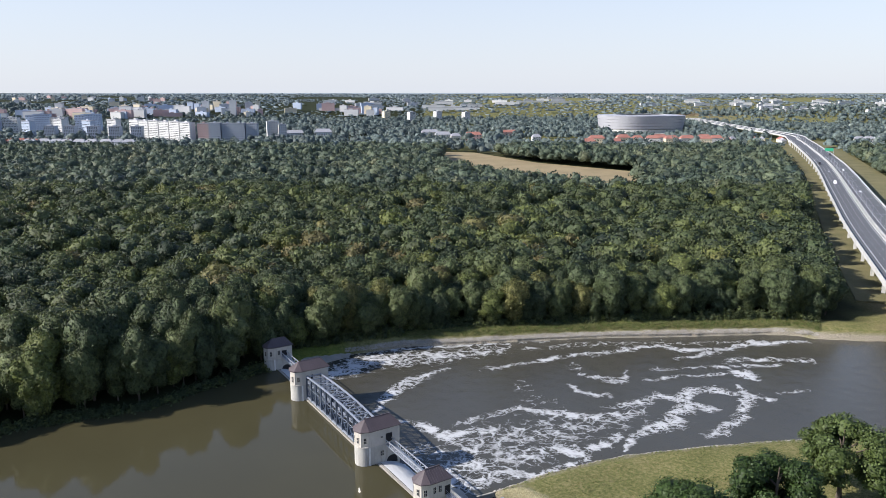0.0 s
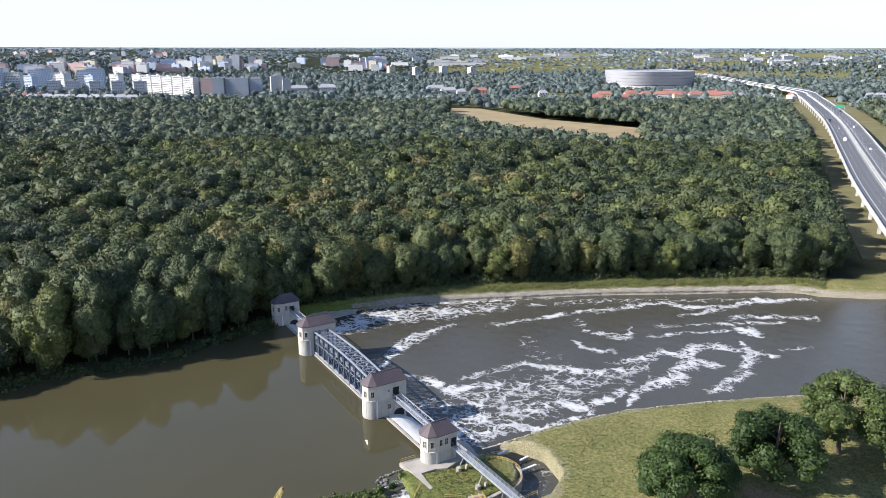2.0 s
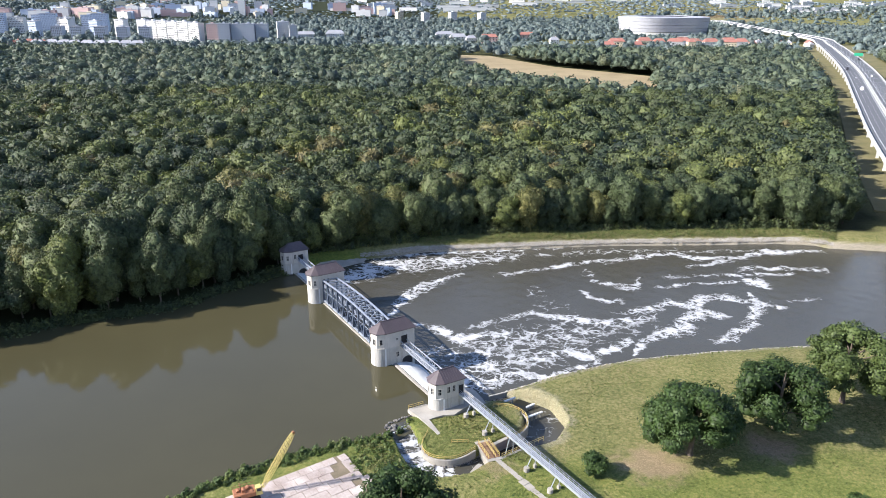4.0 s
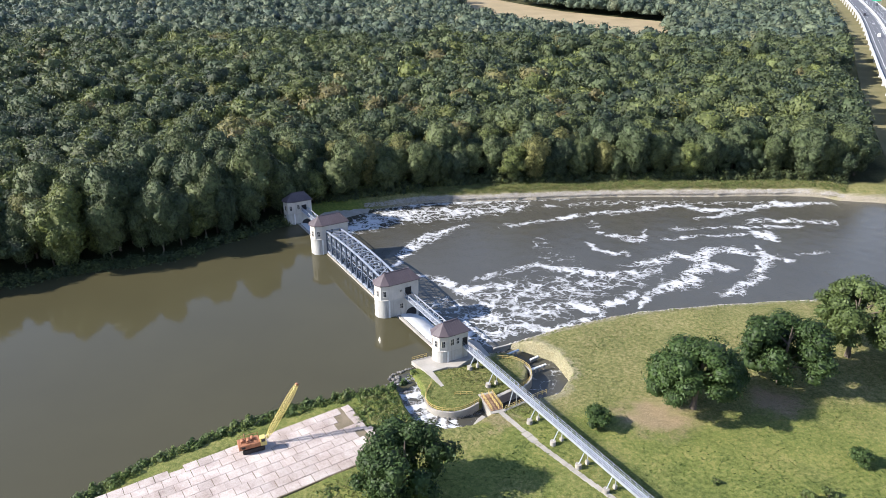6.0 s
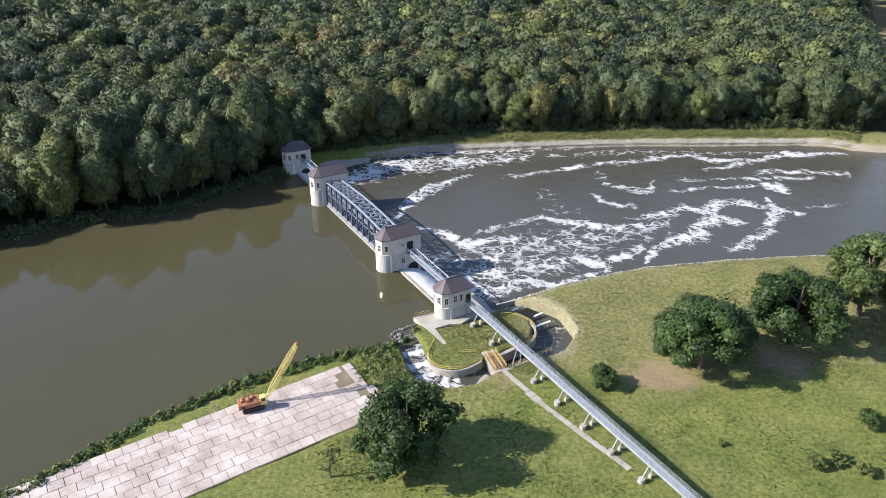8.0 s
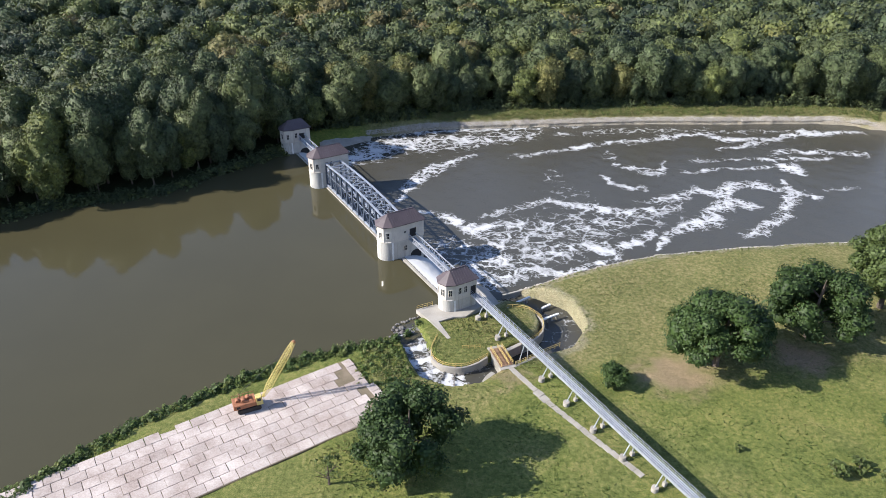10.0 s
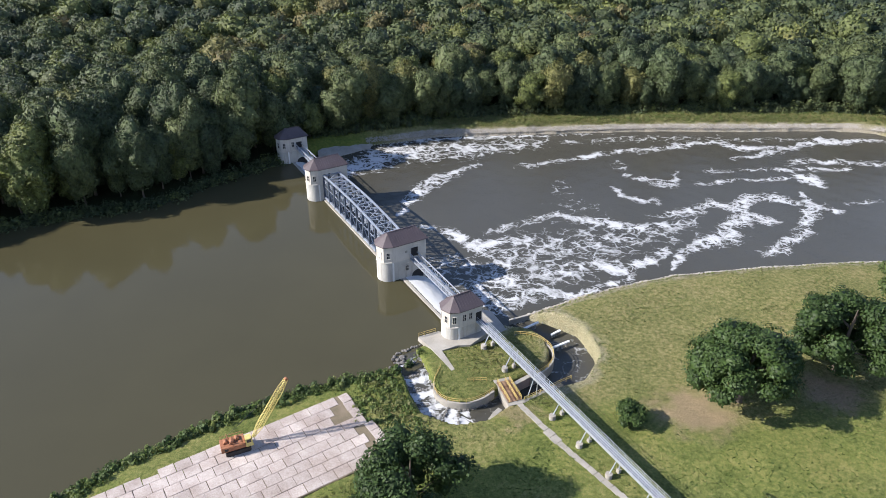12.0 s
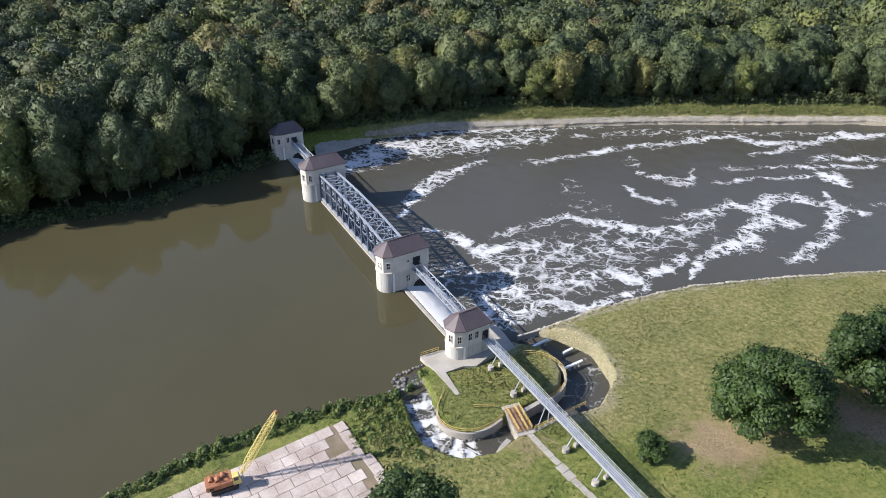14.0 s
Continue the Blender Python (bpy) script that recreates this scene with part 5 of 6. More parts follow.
def arch(e, length, side):
    """The low culvert arch at the back of a pier's flank, a near-black panel for its shade."""
    r, x = 1.7, length - 2.4
    bm = bmesh.new()
    pts = [(x - r, -1.0), (x + r, -1.0)] + [(x + r * math.cos(k * math.pi / 8), r * math.sin(k * math.pi / 8) * 0.9) for k in range(9)]
    o = side * 2.905
    a = [bm.verts.new((px_, o - 0.02, pz)) for px_, pz in pts]
    b2 = [bm.verts.new((px_, o + 0.02, pz)) for px_, pz in pts]
    bm.faces.new(a)
    bm.faces.new(b2[::-1])
    for i in range(len(a)):
        bm.faces.new((a[i], a[(i + 1) % len(a)], b2[(i + 1) % len(a)], b2[i]))
    part("arch", bm, DARK, e, "culvert arch as a near-black panel, its shade in the colour")


arch(T2, 9.6, -1)
arch(T4, 7.0, -1)


# ---- the truss gate between the two tall towers ----
def truss_gate():
    s0, s1 = 30.3 + 2.95, 81.5 - 2.95
    L = s1 - s0
    e = thing("truss_gate", at_weir(s0, 0), "blue-grey steel lattice truss gate spanning the river between two towers", "sluice gate")
    n = 11
    for x, tag in ((0.3, DARKSTEEL), (5.3, DARKSTEEL)):
        top = lambda k: 8.4 + 1.0 * math.sin(math.pi * k / n)
        low = 1.0
        y = lambda k: L * k / n
        part("bottom_chord", bars(((x, 0, low), (x, L, low)), w=0.45, h=0.5), STEEL, e)
        for k in range(n):
            part("top_chord", bars(((x, y(k), top(k)), (x, y(k + 1), top(k + 1))), w=0.5, h=0.4), STEEL, e)
            part("diagonal", bars(((x, y(k), low), (x, y(k + 1), (low + top(k)) / 2)), w=0.2), DARKSTEEL, e)
            part("diagonal", bars(((x, y(k + 1), (low + top(k)) / 2), (x, y(k), top(k))), w=0.2), DARKSTEEL, e)
            part("rail", bars(((x, y(k), (low + top(k)) / 2), (x, y(k + 1), (low + top(k)) / 2)), w=0.14), STEEL, e)
            # stiffening frame of short bars in each panel
            m, q = (y(k) + y(k + 1)) / 2, (low + top(k)) / 2
            part("gusset", bars(((x - 0.1, m - 0.9, q + 1.4), (x - 0.1, m + 0.9, q + 2.4)), ((x - 0.1, m + 0.9, q + 1.4), (x - 0.1, m - 0.9, q + 2.4)), ((x - 0.1, m - 0.9, q + 2.4), (x - 0.1, m + 0.9, q + 2.4)), w=0.14), STEEL, e)
        for k in range(n + 1):
            part("upright", bars(((x, y(k), low - 0.2), (x, y(k), top(k))), w=0.5, h=0.5), DARKSTEEL, e)
    for k in range(n + 1):
        zt = 8.4 + 1.0 * math.sin(math.pi * k / n)
        part("cross_beam", bars(((0.3, L * k / n, zt), (5.3, L * k / n, zt)), w=0.25, h=0.3), STEEL, e)
        part("cross_beam", bars(((0.3, L * k / n, 1.0), (5.3, L * k / n, 1.0)), w=0.25, h=0.3), STEEL, e)
        if k < n:
            z2 = 8.4 + 1.0 * math.sin(math.pi * (k + 1) / n)
            part("wind_brace", bars(((0.3, L * k / n, zt), (5.3, L * (k + 1) / n, z2)), w=0.14), STEEL, e)
            part("wind_brace", bars(((5.3, L * k / n, zt), (0.3, L * (k + 1) / n, z2)), w=0.14), STEEL, e)
    part("gate_plate", boxes((0.75, 0.95, 0.0, L, -4, 1.3)), DARKSTEEL, e, "dark riveted gate plate")
    part("sill_beam", boxes((-0.25, 0.3, 0, L, -0.5, 0.35)), CONCRETE, e, "pale timber-coloured walkway beam at the waterline")


truss_gate()


def service_bridge(s0, s1, v, z):
    """A light open box truss between two towers."""
    L = s1 - s0
    e = thing("service_bridge", at_weir(s0, v, z), "pale steel lattice service bridge between two weir towers", "footbridge", "service bridges")
    n = 9
    w = 1.0
    part("deck", boxes((-w, w, 0, L, -0.1, 0.06)), GRATE, e)
    for x in (-w, w):
        part("bottom_chord", bars(((x, 0, 0), (x, L, 0)), w=0.22), GALV, e)
        part("top_chord", bars(((x, 0, 1.5), (x, L, 1.5)), w=0.2), GALV, e)
        for k in range(n + 1):
            part("post", bars(((x, L * k / n, 0), (x, L * k / n, 1.5)), w=0.12), GALV, e)
        for k in range(n):
            part("brace", bars(((x, L * k / n, 0), (x, L * (k + 1) / n, 1.5)) if k % 2 else ((x, L * k / n, 1.5), (x, L * (k + 1) / n, 0)), w=0.1), GALV, e)
    return e


service_bridge(2.95, 30.3 - 2.95, 4.4, 5.4)
service_bridge(81.5 + 2.95, 112.8 - 2.95, 3.6, 5.2)


# ---- spillways beside the gate ----
def spillway(s0, s1, crest, foot, label):
    L = s1 - s0
    sill = thing("weir_sill", at_weir(s0, crest), "pale concrete overflow sill between two weir towers", "weir sill", kind="structure")
    part("crest", boxes((-0.4, 0.5, 0, L, -3, 0.12), bevel=0.08), CONCRETE, sill)
    nx_, ny_ = 26, int(L / 0.5)
    gx_, gy_ = np.meshgrid(np.linspace(0.4, foot, nx_), np.linspace(0, L, ny_))
    t = (gx_ - 0.4) / (foot - 0.4)
    gz = 0.02 - (3.0 - 0.1) * np.clip(t * 1.05, 0, 1) ** 2.4 + 0.12 * waves(gx_ * 2, gy_, 1.5) * t
    ids = np.arange(gx_.size).reshape(gx_.shape)
    q = np.stack([ids[:-1, :-1], ids[:-1, 1:], ids[1:, 1:], ids[1:, :-1]], -1).reshape(-1, 4)
    ob = new("water_chute", mesh_of("water_chute", np.stack([gx_, gy_, gz], -1).reshape(-1, 3), q, rough_m, {"foam": (1.7 * smooth(0.0, 0.1, t) * smooth(1.25, 0.8, t)).ravel()}, True))
    ob.matrix_world = at_weir(s0, crest)
    tagged(ob, label, "water", kind="structure")


spillway(2.9, 27.4, 1.3, 8.5, "white water rushing down the spillway")
spillway(84.4, 109.9, 1.3, 6.5, "foaming water below the far spillway")


# ---- footbridge over the meadow ----
def footbridge():
    L = 92.0
    z = 4.7
    e = thing("footbridge", at_weir(-2.7, 5.3, z) @ pose(0, 0, 0, 0, 0, 180), "long grey steel footbridge on slanted legs over the meadow", "footbridge")
    w = 0.68
    part("deck", boxes((-w + 0.1, w - 0.1, 0, L, -0.12, 0.0)), GRATE, e, "dark grey grated deck")
    for x in (-w, w):
        part("girder", boxes((x - 0.08, x + 0.08, 0, L, -0.45, 0.12)), GALV, e, "galvanised side girder")
        for zr in (0.6, 1.15):
            part("handrail", tube(bmesh.new(), [(x, 0, zr), (x, L, zr)], 0.045, 6), GALV, e)
    for x in (-0.3,):
        part("kerb_strip", boxes((x - 0.05, x + 0.05, 0, L, 0.0, 0.06)), GALV, e, "pale cable strip")
    post = None
    for k in range(int(L / 1.6) + 1):
        for x in (-w, w):
            if post is None:
                ob = part("rail_post", boxes((-0.035, 0.035, -0.035, 0.035, 0, 1.15)), GALV, e)
                post = ob.data
            else:
                ob = new("rail_post", post)
                ob.parent = e
            ob.location = (x, k * 1.6, 0)
    for k in range(10):
        y = 5.3 + 8.4 * k
        m = e.matrix_world @ Vector((2.2, y, 0))
        g = float(land(m.x, m.y)) - z
        for x, r, h, cap in ((1.9, 0.7, 1.0, 14), (-0.5, 0.5, 0.9, 4)):
            bm = bmesh.new()
            bmesh.ops.create_cone(bm, cap_ends=True, segments=cap, radius1=r, radius2=r * 0.92, depth=h + 0.8, matrix=Matrix.Translation((x, y, g + h / 2 - 0.4)) @ Matrix.Rotation(math.pi / 4, 4, "Z"))
            part("footing", bm, CONCRETE, e, "pale concrete footing")
        part("leg", tube(bmesh.new(), [(1.9, y, g + 0.8), (0.55, y, -0.45)], 0.11, 8), GALV, e)
        part("leg", tube(bmesh.new(), [(-0.5, y, g + 0.8), (-0.55, y, -0.45)], 0.11, 8), GALV, e)
        part("cross_beam", bars(((-w, y, -0.5), (w, y, -0.5)), w=0.2, h=0.2), GALV, e)
        part("mast", tube(bmesh.new(), [(w + 0.1, y, -0.4), (w + 0.1, y, 2.3)], 0.05, 6), GALV, e)


footbridge()


# ---- fish pass ----
fish_pass = thing("fish_pass", Matrix(), "stepped stone fish pass with white water curving round a grassy island", "fish pass", kind="structure")
pts = path_points([p[:2] for p in PASS], 0.45)
px_, py_ = np.array([p.x for p in pts]), np.array([p.y for p in pts])
_, (ph, pl) = along(px_, py_, PASS)
heads = np.arctan2(np.gradient(py_), np.gradient(px_))
run = np.arange(len(pts)) * 0.45
# the water drops over sills
sills = np.array([3.0, 7.5, 12.0, 16.5, 21.0, 24.0])
drop = np.zeros(len(pts))
for s in sills:
    drop += smooth(-0.1, 0.9, run - s) * (1.25 / len(sills))
level = np.where(run < 28, 0.05 - drop, np.interp(run, [28, run[-1]], [-1.2, -3.0]))
cols = np.linspace(-1.15, 1.15, 15)
gx_ = px_[:, None] - np.sin(heads)[:, None] * cols[None] * ph[:, None]
gy_ = py_[:, None] + np.cos(heads)[:, None] * cols[None] * ph[:, None]
rough = np.where(run < 27, 0.14, 0.05)[:, None]
gz = level[:, None] + rough * waves(gx_ * 1.6, gy_ * 1.6, 1.0)
fo = np.zeros(len(pts)) + np.where(run < 27, 0.42, 0.22)
for s in sills:
    fo = np.maximum(fo, 0.8 * smooth(-0.2, 0.5, run - s) * smooth(4.0, 1.6, run - s))
fo = fo * np.where(run < 1.5, 0.05, 1)
fo = np.repeat(fo[:, None], len(cols), 1)
ids = np.arange(gx_.size).reshape(gx_.shape)
q = np.stack([ids[:-1, :-1], ids[1:, :-1], ids[1:, 1:], ids[:-1, 1:]], -1).reshape(-1, 4)
ob = new("water_fish_pass", mesh_of("water_fish_pass", np.stack([gx_, gy_, gz], -1).reshape(-1, 3), q[:, ::-1], rough_m, {"foam": fo.ravel()}, True))
tagged(ob, "white tumbling water in the fish pass", "water", kind="structure")


def boulder_mesh(rng):
    bm = bmesh.new()
    bmesh.ops.create_icosphere(bm, subdivisions=1, radius=1)
    for v in bm.verts:
        v.co *= rng.uniform(0.75, 1.15)
        v.co.z *= 0.7
    me = bpy.data.meshes.new("boulder")
    bm.to_mesh(me)
    bm.free()
    me.materials.append(STONE)
    return me


stones = [boulder_mesh(rng) for _ in range(5)]


def boulder(parent, x, y, z, s):
    o = new("boulder", stones[int(rng.integers(0, 5))])
    o.parent = parent
    o.matrix_local = pose(x, y, z, rng.uniform(-20, 20), rng.uniform(-20, 20), rng.uniform(0, 360)) @ Matrix.Diagonal((s * rng.uniform(0.8, 1.3), s * rng.uniform(0.8, 1.2), s, 1))


for s in sills:
    i = int(s / 0.45)
    for c in np.linspace(-1.0, 1.0, 9):
        if rng.random() < 0.85:
            boulder(fish_pass, px_[i] - math.sin(heads[i]) * c * ph[i] + rng.uniform(-0.2, 0.2), py_[i] + math.cos(heads[i]) * c * ph[i] + rng.uniform(-0.2, 0.2), level[i] - 0.1, rng.uniform(0.25, 0.5))
for i in range(4, len(pts), 1):
    for c in (-1.12, 1.12):
        if rng.random() < 0.55:
            boulder(fish_pass, px_[i] - math.sin(heads[i]) * c * ph[i], py_[i] + math.cos(heads[i]) * c * ph[i], level[i] + 0.15, rng.uniform(0.25, 0.55))
for k in range(10):
    boulder(fish_pass, -17.0 + k * 0.62, 155.3 + k * 0.42 + rng.uniform(-0.3, 0.3), 0.1, rng.uniform(0.3, 0.55))
for k in range(14):
    boulder(fish_pass, -18.2 + rng.uniform(0, 3), 150.3 + rng.uniform(0, 4), 0.15, rng.uniform(0.35, 0.6))


def wall_along(name, line, z0, z1, thick, mat, label):
    pts_ = path_points(line, 0.7)
    bm = ribbon(pts_, -thick / 2, thick / 2, z0, z1)
    ob = link(name, bm, mat)
    return tagged(ob, label, "wall", kind="structure")


def railing(line, base, label, group="yellow railings"):
    e = thing("railing", Matrix(), label, "railing", group)
    pts_ = path_points(line, 1.4)
    z = lambda p: base
    for h in (0.55, 1.05):
        part("rail", tube(bmesh.new(), [(p.x, p.y, base + h) for p in pts_], 0.06, 5), YELLOW, e)
    first = None
    for p in pts_:
        if first is None:
            ob = part("post", boxes((-0.05, 0.05, -0.05, 0.05, -0.1, 1.07)), YELLOW, e)
            first = ob.data
        else:
            ob = new("post", first)
            ob.parent = e
        ob.location = (p.x, p.y, base)
    return e


ISLE_W = [(-7.0, 150.0), (-7.8, 147.2), (-8.2, 144.6), (-7.5, 142.0), (-5.2, 140.0), (-1.3, 139.6), (2.0, 141.2), (4.7, 143.8)]
ISLE_E = [(9.6, 162.7), (12.5, 162.6), (15.4, 161.3), (17.6, 158.4), (17.9, 154.8), (15.9, 151.0), (12.0, 147.9)]
wall_along("wall_island_west", ISLE_W, -3, 0.75, 0.45, CONCRETE, "curved concrete retaining wall round the grassy island")
wall_along("wall_island_east", ISLE_E, -4, 0.6, 0.4, CONCRETE, "curved concrete retaining wall round the island's end")
railing(ISLE_W, 0.75, "yellow steel railing curving along the island wall")
railing(ISLE_E, 0.6, "yellow steel railing round the island's end")
railing([(-1.2, 145.9), (4.4, 146.4)], 0.8, "short yellow railing beside the sluice")
wall_along("wall_sluice_wing", [(-1.8, 145.6), (4.4, 146.1)], -1.0, 0.8, 0.5, CONCRETE, "low concrete wing wall at the sluice")
wall_along("wall_spit", [(9.0, 171.5), (15.0, 174.4), (21.2, 177.5)], -4, -1.6, 0.5, CONCRETE, "thin concrete wall parting fish pass and river")
for a, b, h in (((18.0, 160.3), (22.5, 163.2), -1.1), ((10.0, 166.0), (15.9, 170.4), -1.3), ((18.6, 166.0), (20.9, 167.8), -1.6), ((8.2, 164.0), (11.6, 160.2), -0.4)):
    baf = thing("baffle_beam", Matrix(), "white concrete baffle beam across the fish pass", "baffle", "baffle beams")
    part("beam", bars(((*a, h), (*b, h)), w=0.5, h=0.35), WHITEWASH, baf)
    va, vb = Vector((*a, 0)), Vector((*b, 0))
    for k in range(4):
        p = va.lerp(vb, (k + 0.5) / 4)
        part("leg", boxes((p.x - 0.18, p.x + 0.18, p.y - 0.18, p.y + 0.18, -4, h - 0.17)), CONCRETE, baf)


# the small sluice with its timber deck
sl = thing("sluice", pose(7.6, 143.4, 0.9, 0, 0, -69), "timber-decked sluice with brown railings across the fish pass", "sluice")
for k in range(16):
    part("plank", boxes((-3.2 + k * 0.4 + 0.02, -3.2 + k * 0.4 + 0.38, -1.5, 1.5, 0.0, 0.1)), TIMBER, sl)
for y in (-1.3, 0.4, 1.4):
    for h in (0.6, 1.1):
        part("rail", bars(((-3.2, y, h), (3.2, y, h)), w=0.09), YELLOW, sl)
    for k in range(6):
        part("post", boxes((-3.2 + k * 1.28 - 0.05, -3.2 + k * 1.28 + 0.05, y - 0.05, y + 0.05, 0.1, 1.12)), YELLOW, sl)
for k in range(11):
    part("sheet_board", boxes((-2.9 + k * 0.55, -2.9 + k * 0.55 + 0.45, -1.75, -1.55, -3.0, -0.02)), CONCRETE, sl)
part("girder", boxes((-3.4, 3.4, -1.5, -1.2, -0.3, 0)), CONCRETE, sl)
part("girder", boxes((-3.4, 3.4, 1.2, 1.5, -0.3, 0)), CONCRETE, sl)
for x in (-3.6, 3.6):
    part("abutment", boxes((x - 0.5, x + 0.5, -1.9, 1.9, -3.5, 0.0), bevel=0.05), CONCRETE, sl, "concrete abutment")
cw = thing("channel_wall", pose(10.6, 147.2, 0, 0, 0, 38), "red-brown concrete channel wall under the footbridge", "wall")
part("wall", boxes((-5.2, 3.2, -0.35, 0.35, -3.5, 0.75), bevel=0.05), surface("reddish_concrete", (0.3, 0.22, 0.18), (0.44, 0.34, 0.29), 1, 0.9), cw)
part("coping", boxes((-5.3, 3.3, -0.45, 0.45, 0.75, 0.9)), CONCRETE, cw)
cw2 = thing("channel_wall", pose(13.2, 142.6, 0, 0, 0, 36), "red-brown concrete channel wall beside the meadow", "wall")
part("wall", boxes((-3.2, 5.5, -0.35, 0.35, -3.5, 0.7), bevel=0.05), CONCRETE, cw2)
railing([(10.6, 140.9), (14.0, 143.2), (17.4, 145.6), (21.5, 148.3)], 0.7, "brown-yellow railing along the channel bank")


def paving(name, outline, z0, z1, label):
    bm = prism(bmesh.new(), outline, z0, z1)
    return tagged(link(name, bm, CONCRETE), label, "pavement", kind="structure")


paving("pavement_tower", [(-12.6, 160.2), (-9.2, 156.0), (-4.6, 149.0), (-3.9, 149.5), (-6.9, 155.6), (-3.4, 157.6), (-0.5, 157.9), (4.2, 163.6), (2.6, 165.4), (-3, 160.8), (-8.0, 162.6)], -1.5, 1.15, "pale concrete landing round the tower's foot")
railing([(-12.4, 160.2), (-10.0, 161.5), (-7.9, 162.7)], 1.15, "pale yellow railing at the landing's edge")
paving("pavement_apron", [(2.6, 165.6), (6.2, 162.4), (8.6, 164.6), (6.8, 168.6), (4.6, 173.0), (2.0, 174.0), (0.6, 169.4)], -4, -0.4, "grey concrete apron beside the spillway")
bm = bmesh.new()
vs = [bm.verts.new(p) for p in ((-57, 271, -1.5), (-47.5, 277.5, -1.6), (-37, 283.5, -1.8), (-38.3, 276.5, -2.9), (-46.5, 270.2, -2.9), (-55, 264, -2.9), (-57, 273, -5), (-47.5, 279.5, -5), (-39, 283.5, -5), (-38.3, 276.5, -5), (-46.5, 270.2, -5), (-55, 264, -5))]
for f in ((0, 1, 4, 5), (1, 2, 3, 4), (5, 4, 10, 11), (4, 3, 9, 10), (3, 2, 8, 9)):
    bm.faces.new([vs[i] for i in f])
bmesh.ops.recalc_face_normals(bm, faces=bm.faces)
tagged(link("revetment", bm, CONCRETE), "pale sloping concrete bank below the far tower", "embankment", kind="structure")

# ---- slab yard, path and crane ----
E1 = Vector((0.8165, 0.5774, 0))      # along the river
E2 = Vector((0.5774, -0.8165, 0))     # away from it
yard = thing("pavement_yard", pose(-30.3, 138.6, 0, 0, 0, math.degrees(math.atan2(E1.y, E1.x))), "yard of worn pinkish concrete slabs beside the river", "pavement", kind="structure")
YARD_Z = 1.05
part("bed", boxes((-64, 4.4, -19.9, -0.2, 0.2, YARD_Z - 0.1)), surface("yard_joint_soil", (0.12, 0.1, 0.06), (0.22, 0.17, 0.12), 1, 0.95), yard)
slab_me = []
for k in range(5):
    bm = boxes((0.03, 2.92 - 0.02 * k, -2.42, -0.03, -0.12, 0.0), bevel=0.03)
    o = part("slab", bm, SLAB, yard)
    slab_me.append(o.data)
    bpy.data.objects.remove(o)
for j in range(8):
    for i in range(23):
        shift = (j % 2) * 1.1
        x = 2.0 - 2.95 * (i + 1) + shift - 0.45 * j * 0.2
        if i == 0 and j < 3 and rng.random() < 0.4:
            continue
        o = new("slab", slab_me[int(rng.integers(0, 5))])
        o.parent = yard
        o.matrix_local = pose(x + rng.uniform(-0.03, 0.03), -2.45 * j - 0.1, YARD_Z + rng.uniform(-0.03, 0.03), rng.uniform(-0.5, 0.5), rng.uniform(-0.5, 0.5), rng.uniform(-0.5, 0.5))
for j in range(8):
    o = new("slab", slab_me[0])
    o.parent = yard
    o.matrix_local = pose(2.4 + rng.uniform(0, 0.5) + (0.9 if j > 3 else 0), -2.45 * j - 0.3, YARD_Z - 0.02, 0, 0, rng.uniform(-4, 4)) @ Matrix.Diagonal((0.7, 1, 1, 1))

walkway = thing("pavement_path", Matrix(), "narrow cracked concrete slab path through the grass", "pavement", kind="structure")
for i, p in enumerate(path_points([(9.6, 139.8), (13.7, 133.8), (17.4, 128.6), (22.6, 122.2), (29.3, 114.3), (33, 110)], 1.9)):
    if i == 0:
        first_slab = part("slab", boxes((-0.6, 0.6, -0.92, 0.92, -0.4, 0.06), bevel=0.03), CONCRETE, walkway)
        o = first_slab
    else:
        o = new("slab", first_slab.data)
        o.parent = walkway
    wide = 1.5 if 4 < i < 7 else 1.0
    o.matrix_local = pose(p.x, p.y, float(land(p.x, p.y)) + 0.06, rng.uniform(-2, 2), 0, 37 + rng.uniform(-5, 5)) @ Matrix.Diagonal((wide, 1, 1, 1))
steps_ = thing("bank_stair", pose(5.6, 138.4, 0.6, 0, 0, -32), "short pale concrete stair ramp down to the fish pass", "stair")
for k in range(7):
    part("step", boxes((-0.5, 0.5, 0.0 - 0.55 * k - 0.55, -0.55 * k, -1, 0.35 - 0.1 * abs(k - 3))), CONCRETE, steps_)


